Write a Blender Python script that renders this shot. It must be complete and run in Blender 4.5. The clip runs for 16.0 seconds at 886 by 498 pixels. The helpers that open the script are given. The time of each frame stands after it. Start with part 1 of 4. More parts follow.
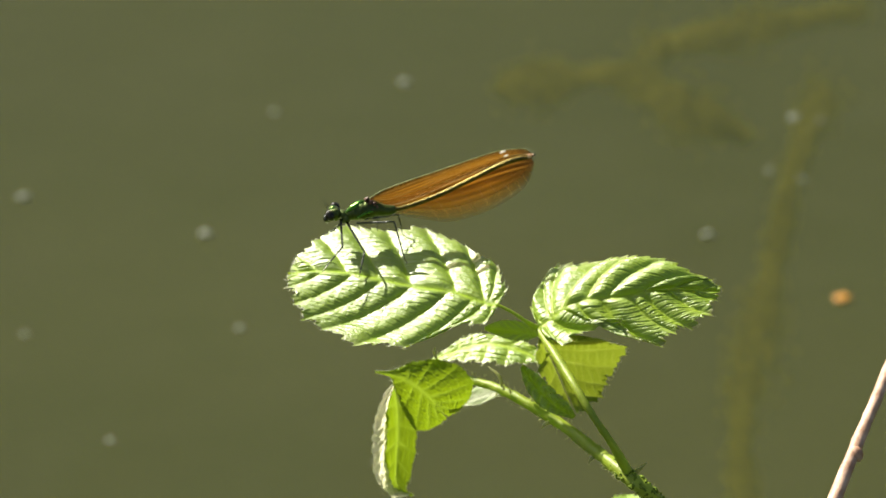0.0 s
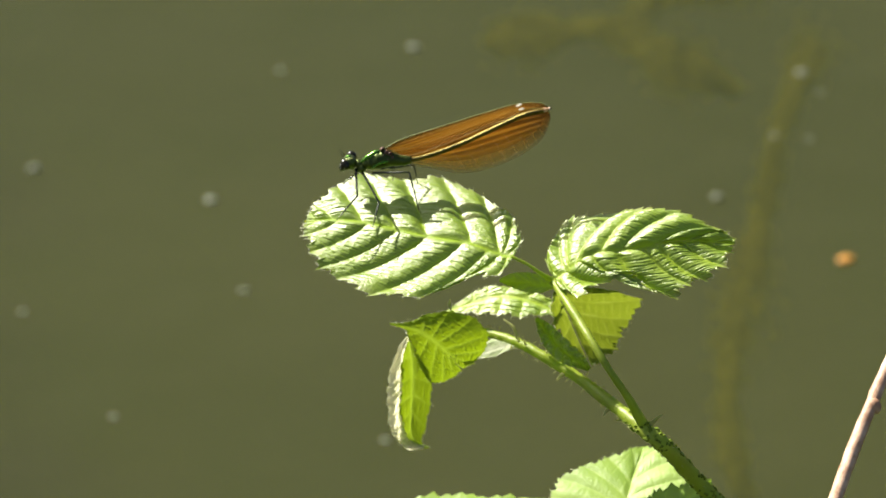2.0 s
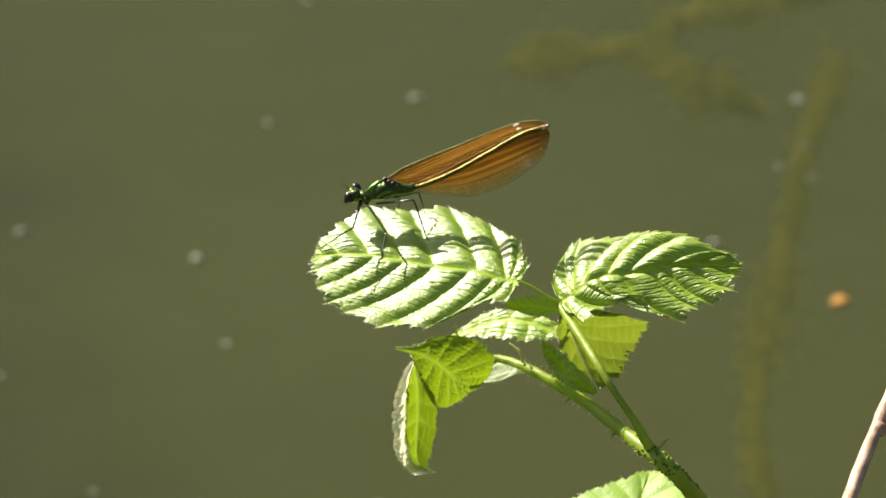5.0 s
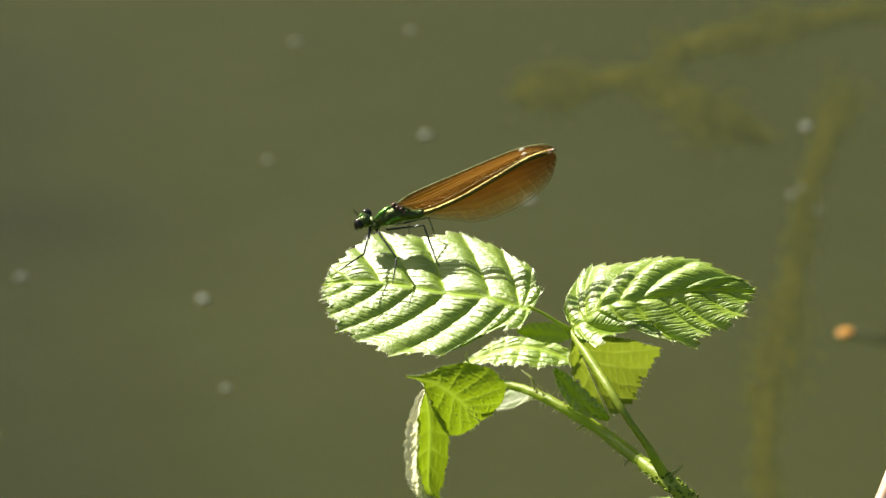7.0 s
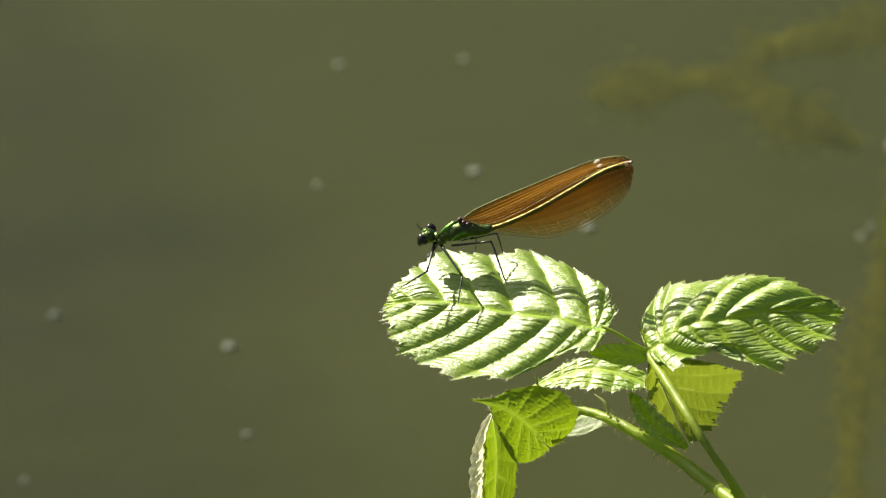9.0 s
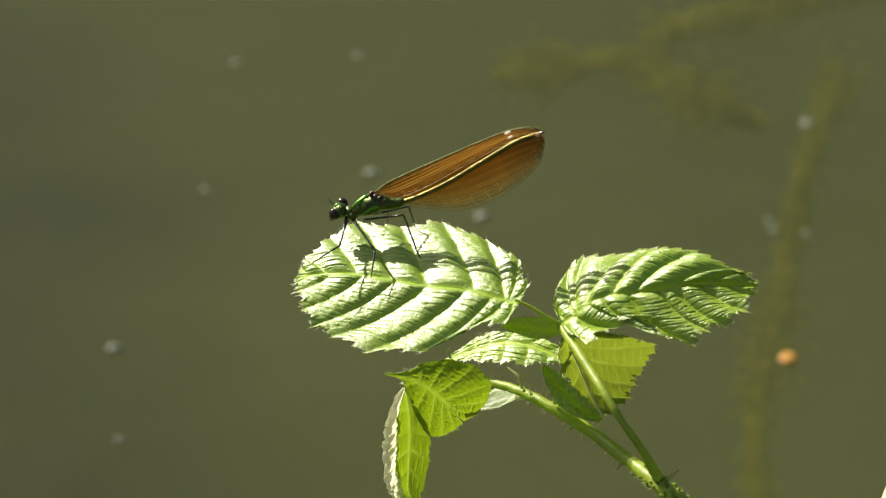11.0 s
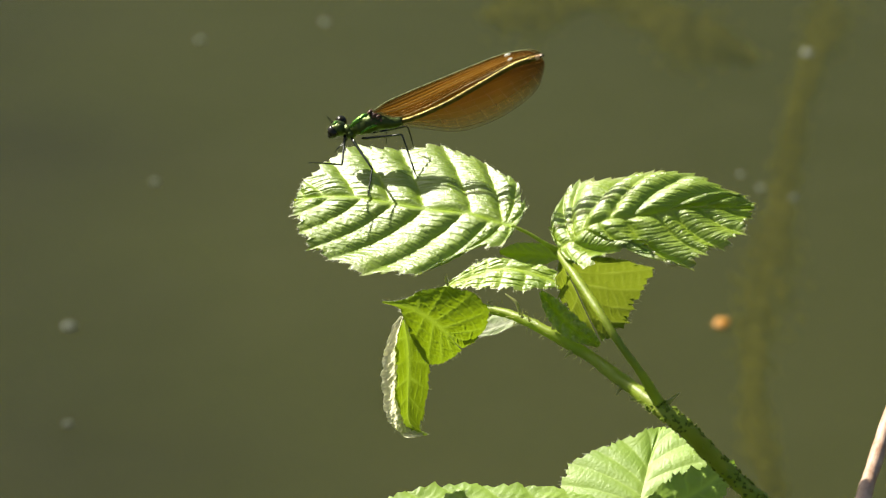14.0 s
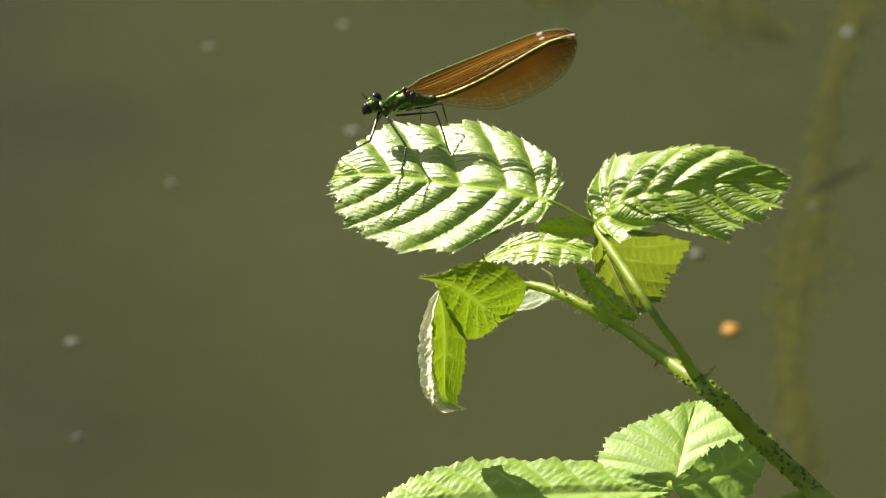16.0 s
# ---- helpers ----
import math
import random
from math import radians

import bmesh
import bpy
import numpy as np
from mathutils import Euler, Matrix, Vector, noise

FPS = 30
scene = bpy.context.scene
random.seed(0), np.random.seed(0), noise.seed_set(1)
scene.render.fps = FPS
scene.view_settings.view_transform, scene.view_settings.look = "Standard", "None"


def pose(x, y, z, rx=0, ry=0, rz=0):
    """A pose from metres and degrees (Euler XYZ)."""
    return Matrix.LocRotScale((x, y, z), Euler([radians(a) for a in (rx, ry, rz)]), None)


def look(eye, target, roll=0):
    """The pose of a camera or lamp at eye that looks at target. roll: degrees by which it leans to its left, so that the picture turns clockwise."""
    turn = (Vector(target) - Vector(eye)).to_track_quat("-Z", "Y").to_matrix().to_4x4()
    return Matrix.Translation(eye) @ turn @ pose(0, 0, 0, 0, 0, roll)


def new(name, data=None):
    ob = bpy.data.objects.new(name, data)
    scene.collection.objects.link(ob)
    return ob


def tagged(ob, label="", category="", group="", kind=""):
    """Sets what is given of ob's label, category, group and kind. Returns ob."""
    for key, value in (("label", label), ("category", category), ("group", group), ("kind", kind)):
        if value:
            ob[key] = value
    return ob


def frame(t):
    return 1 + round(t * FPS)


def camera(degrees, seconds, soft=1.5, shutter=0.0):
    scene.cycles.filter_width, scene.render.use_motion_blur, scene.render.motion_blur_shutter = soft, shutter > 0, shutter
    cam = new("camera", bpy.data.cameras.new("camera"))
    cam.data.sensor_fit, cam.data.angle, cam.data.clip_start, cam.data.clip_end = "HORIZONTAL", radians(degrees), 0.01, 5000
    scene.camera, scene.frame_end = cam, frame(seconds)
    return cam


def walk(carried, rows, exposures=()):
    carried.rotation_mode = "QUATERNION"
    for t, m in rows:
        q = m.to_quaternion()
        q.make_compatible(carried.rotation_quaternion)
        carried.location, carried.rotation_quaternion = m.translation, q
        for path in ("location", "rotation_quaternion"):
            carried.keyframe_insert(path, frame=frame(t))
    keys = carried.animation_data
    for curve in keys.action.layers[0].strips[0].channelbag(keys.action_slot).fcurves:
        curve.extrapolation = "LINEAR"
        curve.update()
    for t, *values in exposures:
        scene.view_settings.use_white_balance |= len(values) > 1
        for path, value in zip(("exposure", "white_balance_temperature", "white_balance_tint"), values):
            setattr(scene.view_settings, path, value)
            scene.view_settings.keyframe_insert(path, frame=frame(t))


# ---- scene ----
# The subject hangs at SPOT, 0.40 m over the water; the lens looks down on it by 25 degrees.
SPOT = Vector((0.0, 0.0, 0.40))
DIP = radians(25)
MM = 0.001
cam = camera(6.0, 16.0, soft=1.1)
cam.data.dof.use_dof = True
cam.data.dof.focus_distance = 1.742
cam.data.dof.aperture_fstop = 44.0

# seconds, pan, tilt, roll (degrees) and the distance to SPOT (metres)
CARRY = [
    (0, 0.002, 0.000, -0.042, 1.822),
    (0.5, -0.092, 0.032, 0.029, 1.822),
    (1, -0.075, -0.073, 0.499, 1.822),
    (1.5, -0.047, -0.283, 0.090, 1.822),
    (2, -0.110, -0.324, -0.120, 1.822),
    (2.5, -0.233, -0.336, 0.284, 1.822),
    (3, -0.212, -0.200, -0.278, 1.822),
    (3.5, -0.209, -0.211, 0.014, 1.822),
    (4, -0.214, -0.215, -0.166, 1.822),
    (6.3, -0.173, -0.092, -0.408, 1.797),
    (6.5, -0.230, -0.108, -0.452, 1.797),
    (7, -0.224, 0.017, -0.924, 1.797),
    (7.1, -0.149, 0.155, -0.994, 1.797),
    (7.2, -0.076, 0.360, -1.064, 1.796),
    (7.3, 0.167, 0.392, -1.135, 1.796),
    (7.4, 0.220, 0.471, -1.205, 1.796),
    (7.5, 0.292, 0.481, -1.276, 1.796),
    (7.6, 0.218, 0.452, -1.085, 1.796),
    (7.7, -0.040, 0.377, -0.895, 1.796),
    (7.8, -0.234, 0.255, -0.705, 1.796),
    (8, -0.563, 0.116, -0.324, 1.796),
    (8.5, -0.896, 0.213, -0.982, 1.772),
    (9, -0.753, 0.130, -0.719, 1.691),
    (9.5, -0.538, 0.065, -0.649, 1.690),
    (10, -0.194, 0.053, -0.346, 1.689),
    (10.2, -0.093, 0.038, -0.135, 1.689),
    (12.3, -0.121, -0.167, -1.753, 1.682),
    (12.5, -0.174, -0.049, -1.688, 1.682),
    (13, -0.182, 0.012, -2.004, 1.682),
    (13.5, -0.058, -0.026, -2.239, 1.682),
    (13.7, -0.064, -0.218, -2.017, 1.682),
    (13.9, -0.072, -0.452, -1.796, 1.682),
    (14, -0.084, -0.551, -1.685, 1.682),
    (14.5, -0.334, -0.710, -1.273, 1.682),
    (15, -0.374, -0.715, -2.158, 1.682),
    (15.5, -0.411, -0.712, -1.687, 1.682),
    (16, -0.362, -0.714, -2.066, 1.682),
]


def aim(pan, tilt, roll, dist):
    a, b = radians(pan), radians(tilt) - DIP
    eye = SPOT + dist * Vector((0, -math.cos(DIP), math.sin(DIP)))
    return look(eye, eye + Vector((math.sin(a) * math.cos(b), math.cos(a) * math.cos(b), math.sin(b))), roll)


walk(cam, [(r[0], aim(*r[1:])) for r in CARRY], [(0, 1.28), (4, 1.28), (7.5, 1.25), (8.5, 1.2), (9.5, 1.12), (12.5, 1.10), (14, 1.09), (14.5, 1.22), (15.5, 1.22), (16, 1.17)])

# ---- light ----
SUN_TO = Vector((-0.54, 0.48, 0.69)).normalized()
world = bpy.data.worlds.new("world")
scene.world = world
world.use_nodes = True
wn = world.node_tree
sky = wn.nodes.new("ShaderNodeTexSky")
sky.sky_type, sky.sun_disc = "NISHITA", False
sky.dust_density, sky.ozone_density = 3.0, 0.3
sky.sun_elevation = math.asin(SUN_TO.z)
sky.sun_rotation = math.atan2(SUN_TO.x, SUN_TO.y)
wn.links.new(sky.outputs[0], wn.nodes["Background"].inputs[0])
wn.nodes["Background"].inputs[1].default_value = 0.040
sun = new("sun", bpy.data.lights.new("sun", "SUN"))
sun.data.energy, sun.data.angle, sun.data.color = 5.0, radians(0.55), (1.0, 0.94, 0.80)
sun.matrix_world = look(SUN_TO * 5, (0, 0, 0))


# ---- materials ----
class Mat:
    """A node material under construction."""

    def __init__(self, name):
        self.m = bpy.data.materials.new(name)
        self.m.use_nodes = True
        self.t = self.m.node_tree
        self.b = self.t.nodes["Principled BSDF"]
        self.out = self.t.nodes["Material Output"]

    def node(self, kind, **kw):
        n = self.t.nodes.new(kind)
        for k, v in kw.items():
            n.inputs[k].default_value = v
        return n

    def link(self, a, b):
        self.t.links.new(a, b)

    def noise(self, scale, detail=4.0, rough=0.55):
        co = self.node("ShaderNodeTexCoord")
        n = self.node("ShaderNodeTexNoise", Scale=scale, Detail=detail, Roughness=rough)
        self.link(co.outputs["Object"], n.inputs["Vector"])
        return n.outputs[0]

    def attr(self, name):
        n = self.node("ShaderNodeAttribute")
        n.attribute_name = name
        return n.outputs["Fac"]

    def ramp(self, fac, stops):
        r = self.node("ShaderNodeValToRGB")
        e = r.color_ramp.elements
        while len(e) < len(stops):
            e.new(0.5)
        for el, (p, c) in zip(e, stops):
            el.position, el.color = p, (*c, 1)
        self.link(fac, r.inputs[0])
        return r.outputs[0]

    def mix(self, fac, a, b):
        m = self.t.nodes.new("ShaderNodeMix")
        m.data_type = "RGBA"
        for v, s in ((fac, m.inputs[0]), (a, m.inputs[6]), (b, m.inputs[7])):
            if hasattr(v, "is_output"):
                self.link(v, s)
            else:
                s.default_value = v if isinstance(v, float) else (*v, 1)
        return m.outputs[2]

    def mul(self, a, k):
        m = self.t.nodes.new("ShaderNodeMath")
        m.operation = "MULTIPLY"
        self.link(a, m.inputs[0])
        m.inputs[1].default_value = k
        return m.outputs[0]

    def bump(self, height, strength, dist):
        b = self.node("ShaderNodeBump", Strength=strength, Distance=dist)
        self.link(height, b.inputs["Height"])
        self.link(b.outputs[0], self.b.inputs["Normal"])
        return b.outputs[0]


def leaf_material(name, dark, light, vein, glow, thin, rough, gloss=0.5, net_depth=0.0, coat=0.0, sheen=0.0):
    m = Mat(name)
    base = m.ramp(m.noise(160, 5), [(0.3, dark), (0.7, light)])
    base = m.mix(m.mul(m.attr("vein"), 0.7), base, vein)
    base = m.mix(m.mul(m.attr("rim"), 0.8), base, (0.16, 0.085, 0.03))
    m.link(base, m.b.inputs["Base Color"])
    m.b.inputs["Roughness"].default_value = rough
    m.b.inputs["Specular IOR Level"].default_value = gloss
    m.b.inputs["Coat Roughness"].default_value, m.b.inputs["Coat IOR"].default_value = 0.45, 1.82
    m.link(m.ramp(m.attr("vein"), [(0.1, (coat,) * 3), (0.9, (0.15 * coat,) * 3)]), m.b.inputs["Coat Weight"])
    m.b.inputs["Sheen Weight"].default_value, m.b.inputs["Sheen Roughness"].default_value = sheen, 0.4
    m.link(m.ramp(m.noise(500, 3), [(0.2, (rough - 0.08,) * 3), (0.8, (rough + 0.12,) * 3)]), m.b.inputs["Roughness"])
    co = m.node("ShaderNodeTexCoord")
    net = m.node("ShaderNodeTexVoronoi", Scale=1000.0)
    net.feature = "DISTANCE_TO_EDGE"
    wob = m.node("ShaderNodeTexNoise", Scale=500.0, Detail=2.0)
    m.link(co.outputs["Object"], wob.inputs["Vector"])
    off = m.node("ShaderNodeVectorMath")
    off.operation = "MULTIPLY_ADD"
    off.inputs[1].default_value = (0.0008, 0.0008, 0.0008)
    m.link(wob.outputs["Color"], off.inputs[0])
    m.link(co.outputs["Object"], off.inputs[2])
    m.link(off.outputs[0], net.inputs["Vector"])
    cell = m.ramp(net.outputs["Distance"], [(0.0, (0, 0, 0)), (0.22, (1, 1, 1))])
    first = m.node("ShaderNodeBump", Strength=0.3, Distance=0.0003)
    m.link(m.noise(1500, 4), first.inputs["Height"])
    second = m.node("ShaderNodeBump", Strength=net_depth, Distance=0.0002)
    m.link(cell, second.inputs["Height"])
    m.link(first.outputs[0], second.inputs["Normal"])
    m.link(second.outputs[0], m.b.inputs["Coat Normal"])
    n = second.outputs[0]
    m.link(n, m.b.inputs["Normal"])
    tr = m.node("ShaderNodeBsdfTranslucent")
    tint = m.mix(m.mul(m.noise(120, 4), 0.5), glow, tuple(0.75 * c for c in glow))
    tint = m.mix(m.mul(m.attr("vein"), 0.6), tint, tuple(min(1, 1.6 * c + 0.03) for c in glow))
    m.link(tint, tr.inputs["Color"])
    m.link(n, tr.inputs["Normal"])
    mx = m.node("ShaderNodeMixShader", Fac=thin)
    m.link(m.b.outputs[0], mx.inputs[1])
    m.link(tr.outputs[0], mx.inputs[2])
    m.link(mx.outputs[0], m.out.inputs[0])
    return m.m


def plain(name, a, b, scale, rough, metal=0.0, bump=0.2, dist=0.0003, gloss=0.5):
    m = Mat(name)
    m.link(m.ramp(m.noise(scale, 5), [(0.32, a), (0.68, b)]), m.b.inputs["Base Color"])
    m.link(m.ramp(m.noise(scale * 3, 3), [(0.2, (max(0.03, rough - 0.08),) * 3), (0.8, (rough + 0.1,) * 3)]), m.b.inputs["Roughness"])
    m.b.inputs["Metallic"].default_value = metal
    m.b.inputs["Specular IOR Level"].default_value = gloss
    m.bump(m.noise(scale * 5, 4), bump, dist)
    return m.m


LEAF = leaf_material("bramble_leaf", (0.18, 0.29, 0.010), (0.26, 0.38, 0.016), (0.36, 0.54, 0.008), (0.46, 0.64, 0.003), 0.34, 0.44, 0.6, 0.16, 0.9, 0.0)
LEAF_GLOSSY = leaf_material("bramble_leaf_green", (0.18, 0.30, 0.004), (0.30, 0.43, 0.008), (0.40, 0.53, 0.03), (0.34, 0.52, 0.004), 0.30, 0.44, 0.6, 0.16, 0.65, 0.0)
LEAF_SOFT = leaf_material("bramble_leaf_lower", (0.24, 0.40, 0.04), (0.34, 0.51, 0.07), (0.42, 0.58, 0.12), (0.34, 0.52, 0.03), 0.35, 0.5, 0.5, 0.05, 0.15)
LEAF_YOUNG = leaf_material("bramble_leaf_young", (0.14, 0.26, 0.008), (0.23, 0.36, 0.015), (0.34, 0.42, 0.10), (0.15, 0.19, 0.012), 0.6, 0.45, 0.6, 0.06)
LEAF_TENDER = leaf_material("bramble_leaf_tender", (0.20, 0.32, 0.008), (0.30, 0.43, 0.015), (0.30, 0.44, 0.02), (0.18, 0.26, 0.005), 0.55, 0.36, 0.6, 0.10)
STEM = leaf_material("bramble_stem", (0.25, 0.34, 0.02), (0.42, 0.51, 0.06), (0.3, 0.4, 0.1), (0.46, 0.62, 0.02), 0.45, 0.42, 0.6)
BUD = leaf_material("bud_down", (0.32, 0.44, 0.18), (0.60, 0.68, 0.42), (0.6, 0.6, 0.5), (0.6, 0.68, 0.35), 0.45, 0.6, 0.3)
CURL = leaf_material("curled_leaf_edge", (0.50, 0.52, 0.32), (0.82, 0.80, 0.64), (0.5, 0.5, 0.3), (0.90, 0.88, 0.62), 0.6, 0.42, 0.6, 0.1, 0.9)
DOWN = plain("leaf_down", (0.6, 0.62, 0.45), (0.75, 0.75, 0.6), 900, 0.4)
THORN = leaf_material("thorn_horn", (0.42, 0.46, 0.16), (0.60, 0.58, 0.30), (0.5, 0.5, 0.3), (0.62, 0.66, 0.3), 0.5, 0.4, 0.6)
APHID = plain("aphid_skin", (0.09, 0.14, 0.010), (0.22, 0.31, 0.03), 900, 0.85, gloss=0.2)
BUG = plain("bug_shell", (0.07, 0.065, 0.04), (0.36, 0.33, 0.22), 900, 0.4)
TWIG = plain("dry_twig_bark", (0.36, 0.19, 0.11), (0.72, 0.52, 0.38), 260, 0.55, bump=0.5)
DARK = plain("insect_dark", (0.006, 0.010, 0.006), (0.02, 0.03, 0.015), 900, 0.22, bump=0.15, dist=0.0001, gloss=0.6)
GREEN = plain("insect_green", (0.04, 0.12, 0.015), (0.14, 0.34, 0.05), 500, 0.24, metal=0.85, bump=0.3, dist=0.0002)
BRONZE = plain("insect_bronze", (0.03, 0.05, 0.008), (0.08, 0.11, 0.02), 600, 0.34, metal=0.6, bump=0.3, dist=0.0002)
BROWN = plain("insect_abdomen_shell", (0.05, 0.045, 0.010), (0.16, 0.125, 0.03), 700, 0.36, metal=0.8, bump=0.3, dist=0.0002)
JOINT = plain("insect_wing_joint", (0.03, 0.014, 0.008), (0.16, 0.07, 0.05), 1200, 0.35)
CHEEK = plain("insect_cheek", (0.10, 0.12, 0.03), (0.32, 0.32, 0.10), 900, 0.35)
EYE = plain("insect_eye", (0.006, 0.006, 0.004), (0.02, 0.018, 0.01), 1500, 0.22, gloss=0.35, bump=0.1, dist=0.00005)
GOLD = plain("wing_vein", (0.48, 0.26, 0.04), (0.74, 0.48, 0.13), 900, 0.4, metal=0.2, bump=0.1)
COSTA = plain("wing_edge_vein", (0.12, 0.13, 0.04), (0.30, 0.32, 0.12), 900, 0.5, gloss=0.3, bump=0.1)
# hind wing veins, and the painted highlight along the near forewing's edge
GLINT = plain("wing_vein_and_glint", (0.46, 0.32, 0.10), (0.72, 0.56, 0.26), 900, 0.3, metal=0.2, bump=0.1)
MARGIN = plain("wing_margin", (0.06, 0.035, 0.015), (0.14, 0.09, 0.04), 900, 0.4, bump=0.1)
WHITE = leaf_material("wing_spot", (0.8, 0.78, 0.72), (0.85, 0.82, 0.78), (0.8, 0.8, 0.8), (0.85, 0.82, 0.76), 0.5, 0.5)
PINK = plain("insect_tail", (0.50, 0.30, 0.22), (0.78, 0.62, 0.52), 900, 0.4)
FLECK = plain("drift_fleck", (0.10, 0.115, 0.085), (0.15, 0.165, 0.125), 500, 0.6, bump=0.3)
ORANGE = plain("drift_leaf", (0.34, 0.145, 0.006), (0.46, 0.21, 0.015), 300, 0.6, bump=0.3)
FISH = plain("fish_skin", (0.008, 0.009, 0.006), (0.02, 0.022, 0.015), 300, 0.4)
WEED = plain("waterweed", (0.225, 0.20, 0.002), (0.31, 0.275, 0.004), 120, 0.7, bump=0.5)
BARK = plain("shade_tree_bark", (0.10, 0.085, 0.06), (0.2, 0.17, 0.13), 40, 0.85, bump=0.6, dist=0.004)
FOLIAGE = plain("shade_tree_leaf", (0.045, 0.08, 0.015), (0.09, 0.13, 0.03), 12, 0.5, bump=0.1)
SOIL = plain("silt_and_soil", (0.038, 0.042, 0.013), (0.050, 0.053, 0.019), 6, 0.9, bump=0.5, dist=0.004)


def water_material():
    m = Mat("murky_water")
    m.link(m.ramp(m.noise(2.2, 3), [(0.3, (0.033, 0.039, 0.005)), (0.7, (0.043, 0.049, 0.008))]), m.b.inputs["Base Color"])
    m.b.inputs["Roughness"].default_value = 0.06
    m.b.inputs["IOR"].default_value = 1.33
    m.bump(m.noise(9, 2), 0.03, 0.01)
    clear = m.node("ShaderNodeBsdfTransparent", Color=(0.88, 0.88, 0.75, 1))
    mx = m.node("ShaderNodeMixShader", Fac=0.52)
    m.link(clear.outputs[0], mx.inputs[1])
    m.link(m.b.outputs[0], mx.inputs[2])
    m.link(mx.outputs[0], m.out.inputs[0])
    return m.m


def wing_material(name, deep, pale, opaque):
    m = Mat(name)
    span, chord = m.attr("span"), m.attr("chord")
    tone = m.mix(m.ramp(chord, [(0.0, (0.85,) * 3), (0.4, (0, 0, 0))]), m.mix(chord, deep, pale), (0.15, 0.10, 0.03))
    tone = m.mix(m.mul(m.noise(140, 3), 0.45), tone, tuple(0.55 * c for c in deep))
    tone = m.mix(m.ramp(span, [(0.62, (0, 0, 0)), (0.92, (0.85,) * 3)]), tone, (0.07, 0.04, 0.02))
    cells = m.ramp(m.attr("cells"), [(0.0, (0, 0, 0)), (0.35, (1, 1, 1))])
    tone = m.mix(cells, (0.58, 0.29, 0.02), tone)
    m.link(tone, m.b.inputs["Base Color"])
    m.b.inputs["Roughness"].default_value = 0.3
    m.bump(m.attr("cells"), 0.35, 0.0002)
    tr = m.node("ShaderNodeBsdfTranslucent")
    m.link(tone, tr.inputs["Color"])
    a = m.node("ShaderNodeMixShader", Fac=0.75)
    m.link(m.b.outputs[0], a.inputs[1])
    m.link(tr.outputs[0], a.inputs[2])
    clear = m.node("ShaderNodeBsdfTransparent")
    m.link(m.mix(chord, (0.85, 0.58, 0.30), (0.96, 0.91, 0.80)), clear.inputs["Color"])
    b = m.node("ShaderNodeMixShader")
    solid = m.ramp(chord, [(0.0, (opaque * 0.55,) * 3), (0.22, (opaque,) * 3), (0.5, (opaque,) * 3), (0.70, (opaque * 0.7,) * 3), (0.86, (opaque * 0.28,) * 3), (1.0, (opaque * 0.10,) * 3)])
    m.link(m.mix(m.ramp(span, [(0.8, (0, 0, 0)), (0.95, (0.5,) * 3)]), solid, (0.3, 0.3, 0.3)), b.inputs[0])
    m.link(clear.outputs[0], b.inputs[1])
    m.link(a.outputs[0], b.inputs[2])
    m.link(b.outputs[0], m.out.inputs[0])
    return m.m


WATER = water_material()
WING = wing_material("wing_amber", (0.70, 0.30, 0.012), (0.76, 0.46, 0.07), 0.64)
WING_FORE = wing_material("wing_dark_amber", (0.44, 0.19, 0.012), (0.60, 0.28, 0.03), 0.74)


# ---- building helpers ----
def part(name, bm, material, parent=None, label="", smooth=True):
    me = bm
    if isinstance(bm, bmesh.types.BMesh):
        me = bpy.data.meshes.new(name)
        bm.to_mesh(me)
        bm.free()
    me.name = name
    me.materials.clear()
    me.materials.append(material)
    if smooth:
        me.polygons.foreach_set("use_smooth", [True] * len(me.polygons))
    ob = new(name, me)
    ob.parent = parent
    if label:
        tagged(ob, label)
    return ob


def spline(points, n):
    """n points on a smooth curve through the given ones."""
    p = np.array(points, float)
    k = len(p)
    if k == 2:
        return p[0] + np.linspace(0, 1, n)[:, None] * (p[1] - p[0])
    ext = np.vstack([2 * p[0] - p[1], p, 2 * p[-1] - p[-2]])
    out = []
    for x in np.linspace(0, k - 1, n):
        i = min(int(x), k - 2)
        f = x - i
        a, b, c, d = ext[i:i + 4]
        out.append(0.5 * (2 * b + (c - a) * f + (2 * a - 5 * b + 4 * c - d) * f * f + (3 * b - a - 3 * c + d) * f ** 3))
    return np.array(out)


def tube(points, radii, sides=10, n=24, wobble=0.0, bm=None, unit=MM):
    """A round, tapering rod through the points (mm)."""
    bm = bm or bmesh.new()
    p = spline(points, n)
    r = np.interp(np.linspace(0, 1, n), np.linspace(0, 1, len(radii)), radii)
    rings = []
    side = None
    for i in range(n):
        t = p[min(i + 1, n - 1)] - p[max(i - 1, 0)]
        t /= np.linalg.norm(t) + 1e-9
        if side is None:
            side = np.cross(t, (0, 0, 1.0))
            if np.linalg.norm(side) < 0.1:
                side = np.cross(t, (0, 1.0, 0))
        side = side - t * (side @ t)
        side /= np.linalg.norm(side) + 1e-9
        other = np.cross(t, side)
        ring = []
        for j in range(sides):
            a = 2 * math.pi * j / sides
            rr = r[i] * (1 + wobble * (noise.noise(Vector((i * 0.7, math.cos(a) * 1.5, math.sin(a) * 1.5))) if wobble else 0))
            ring.append(bm.verts.new((p[i] + rr * (math.cos(a) * side + math.sin(a) * other)) * unit))
        rings.append(ring)
    for a, b in zip(rings, rings[1:]):
        for j in range(sides):
            bm.faces.new((a[j], a[(j + 1) % sides], b[(j + 1) % sides], b[j]))
    bm.faces.new(rings[0][::-1])
    bm.faces.new(rings[-1])
    return bm


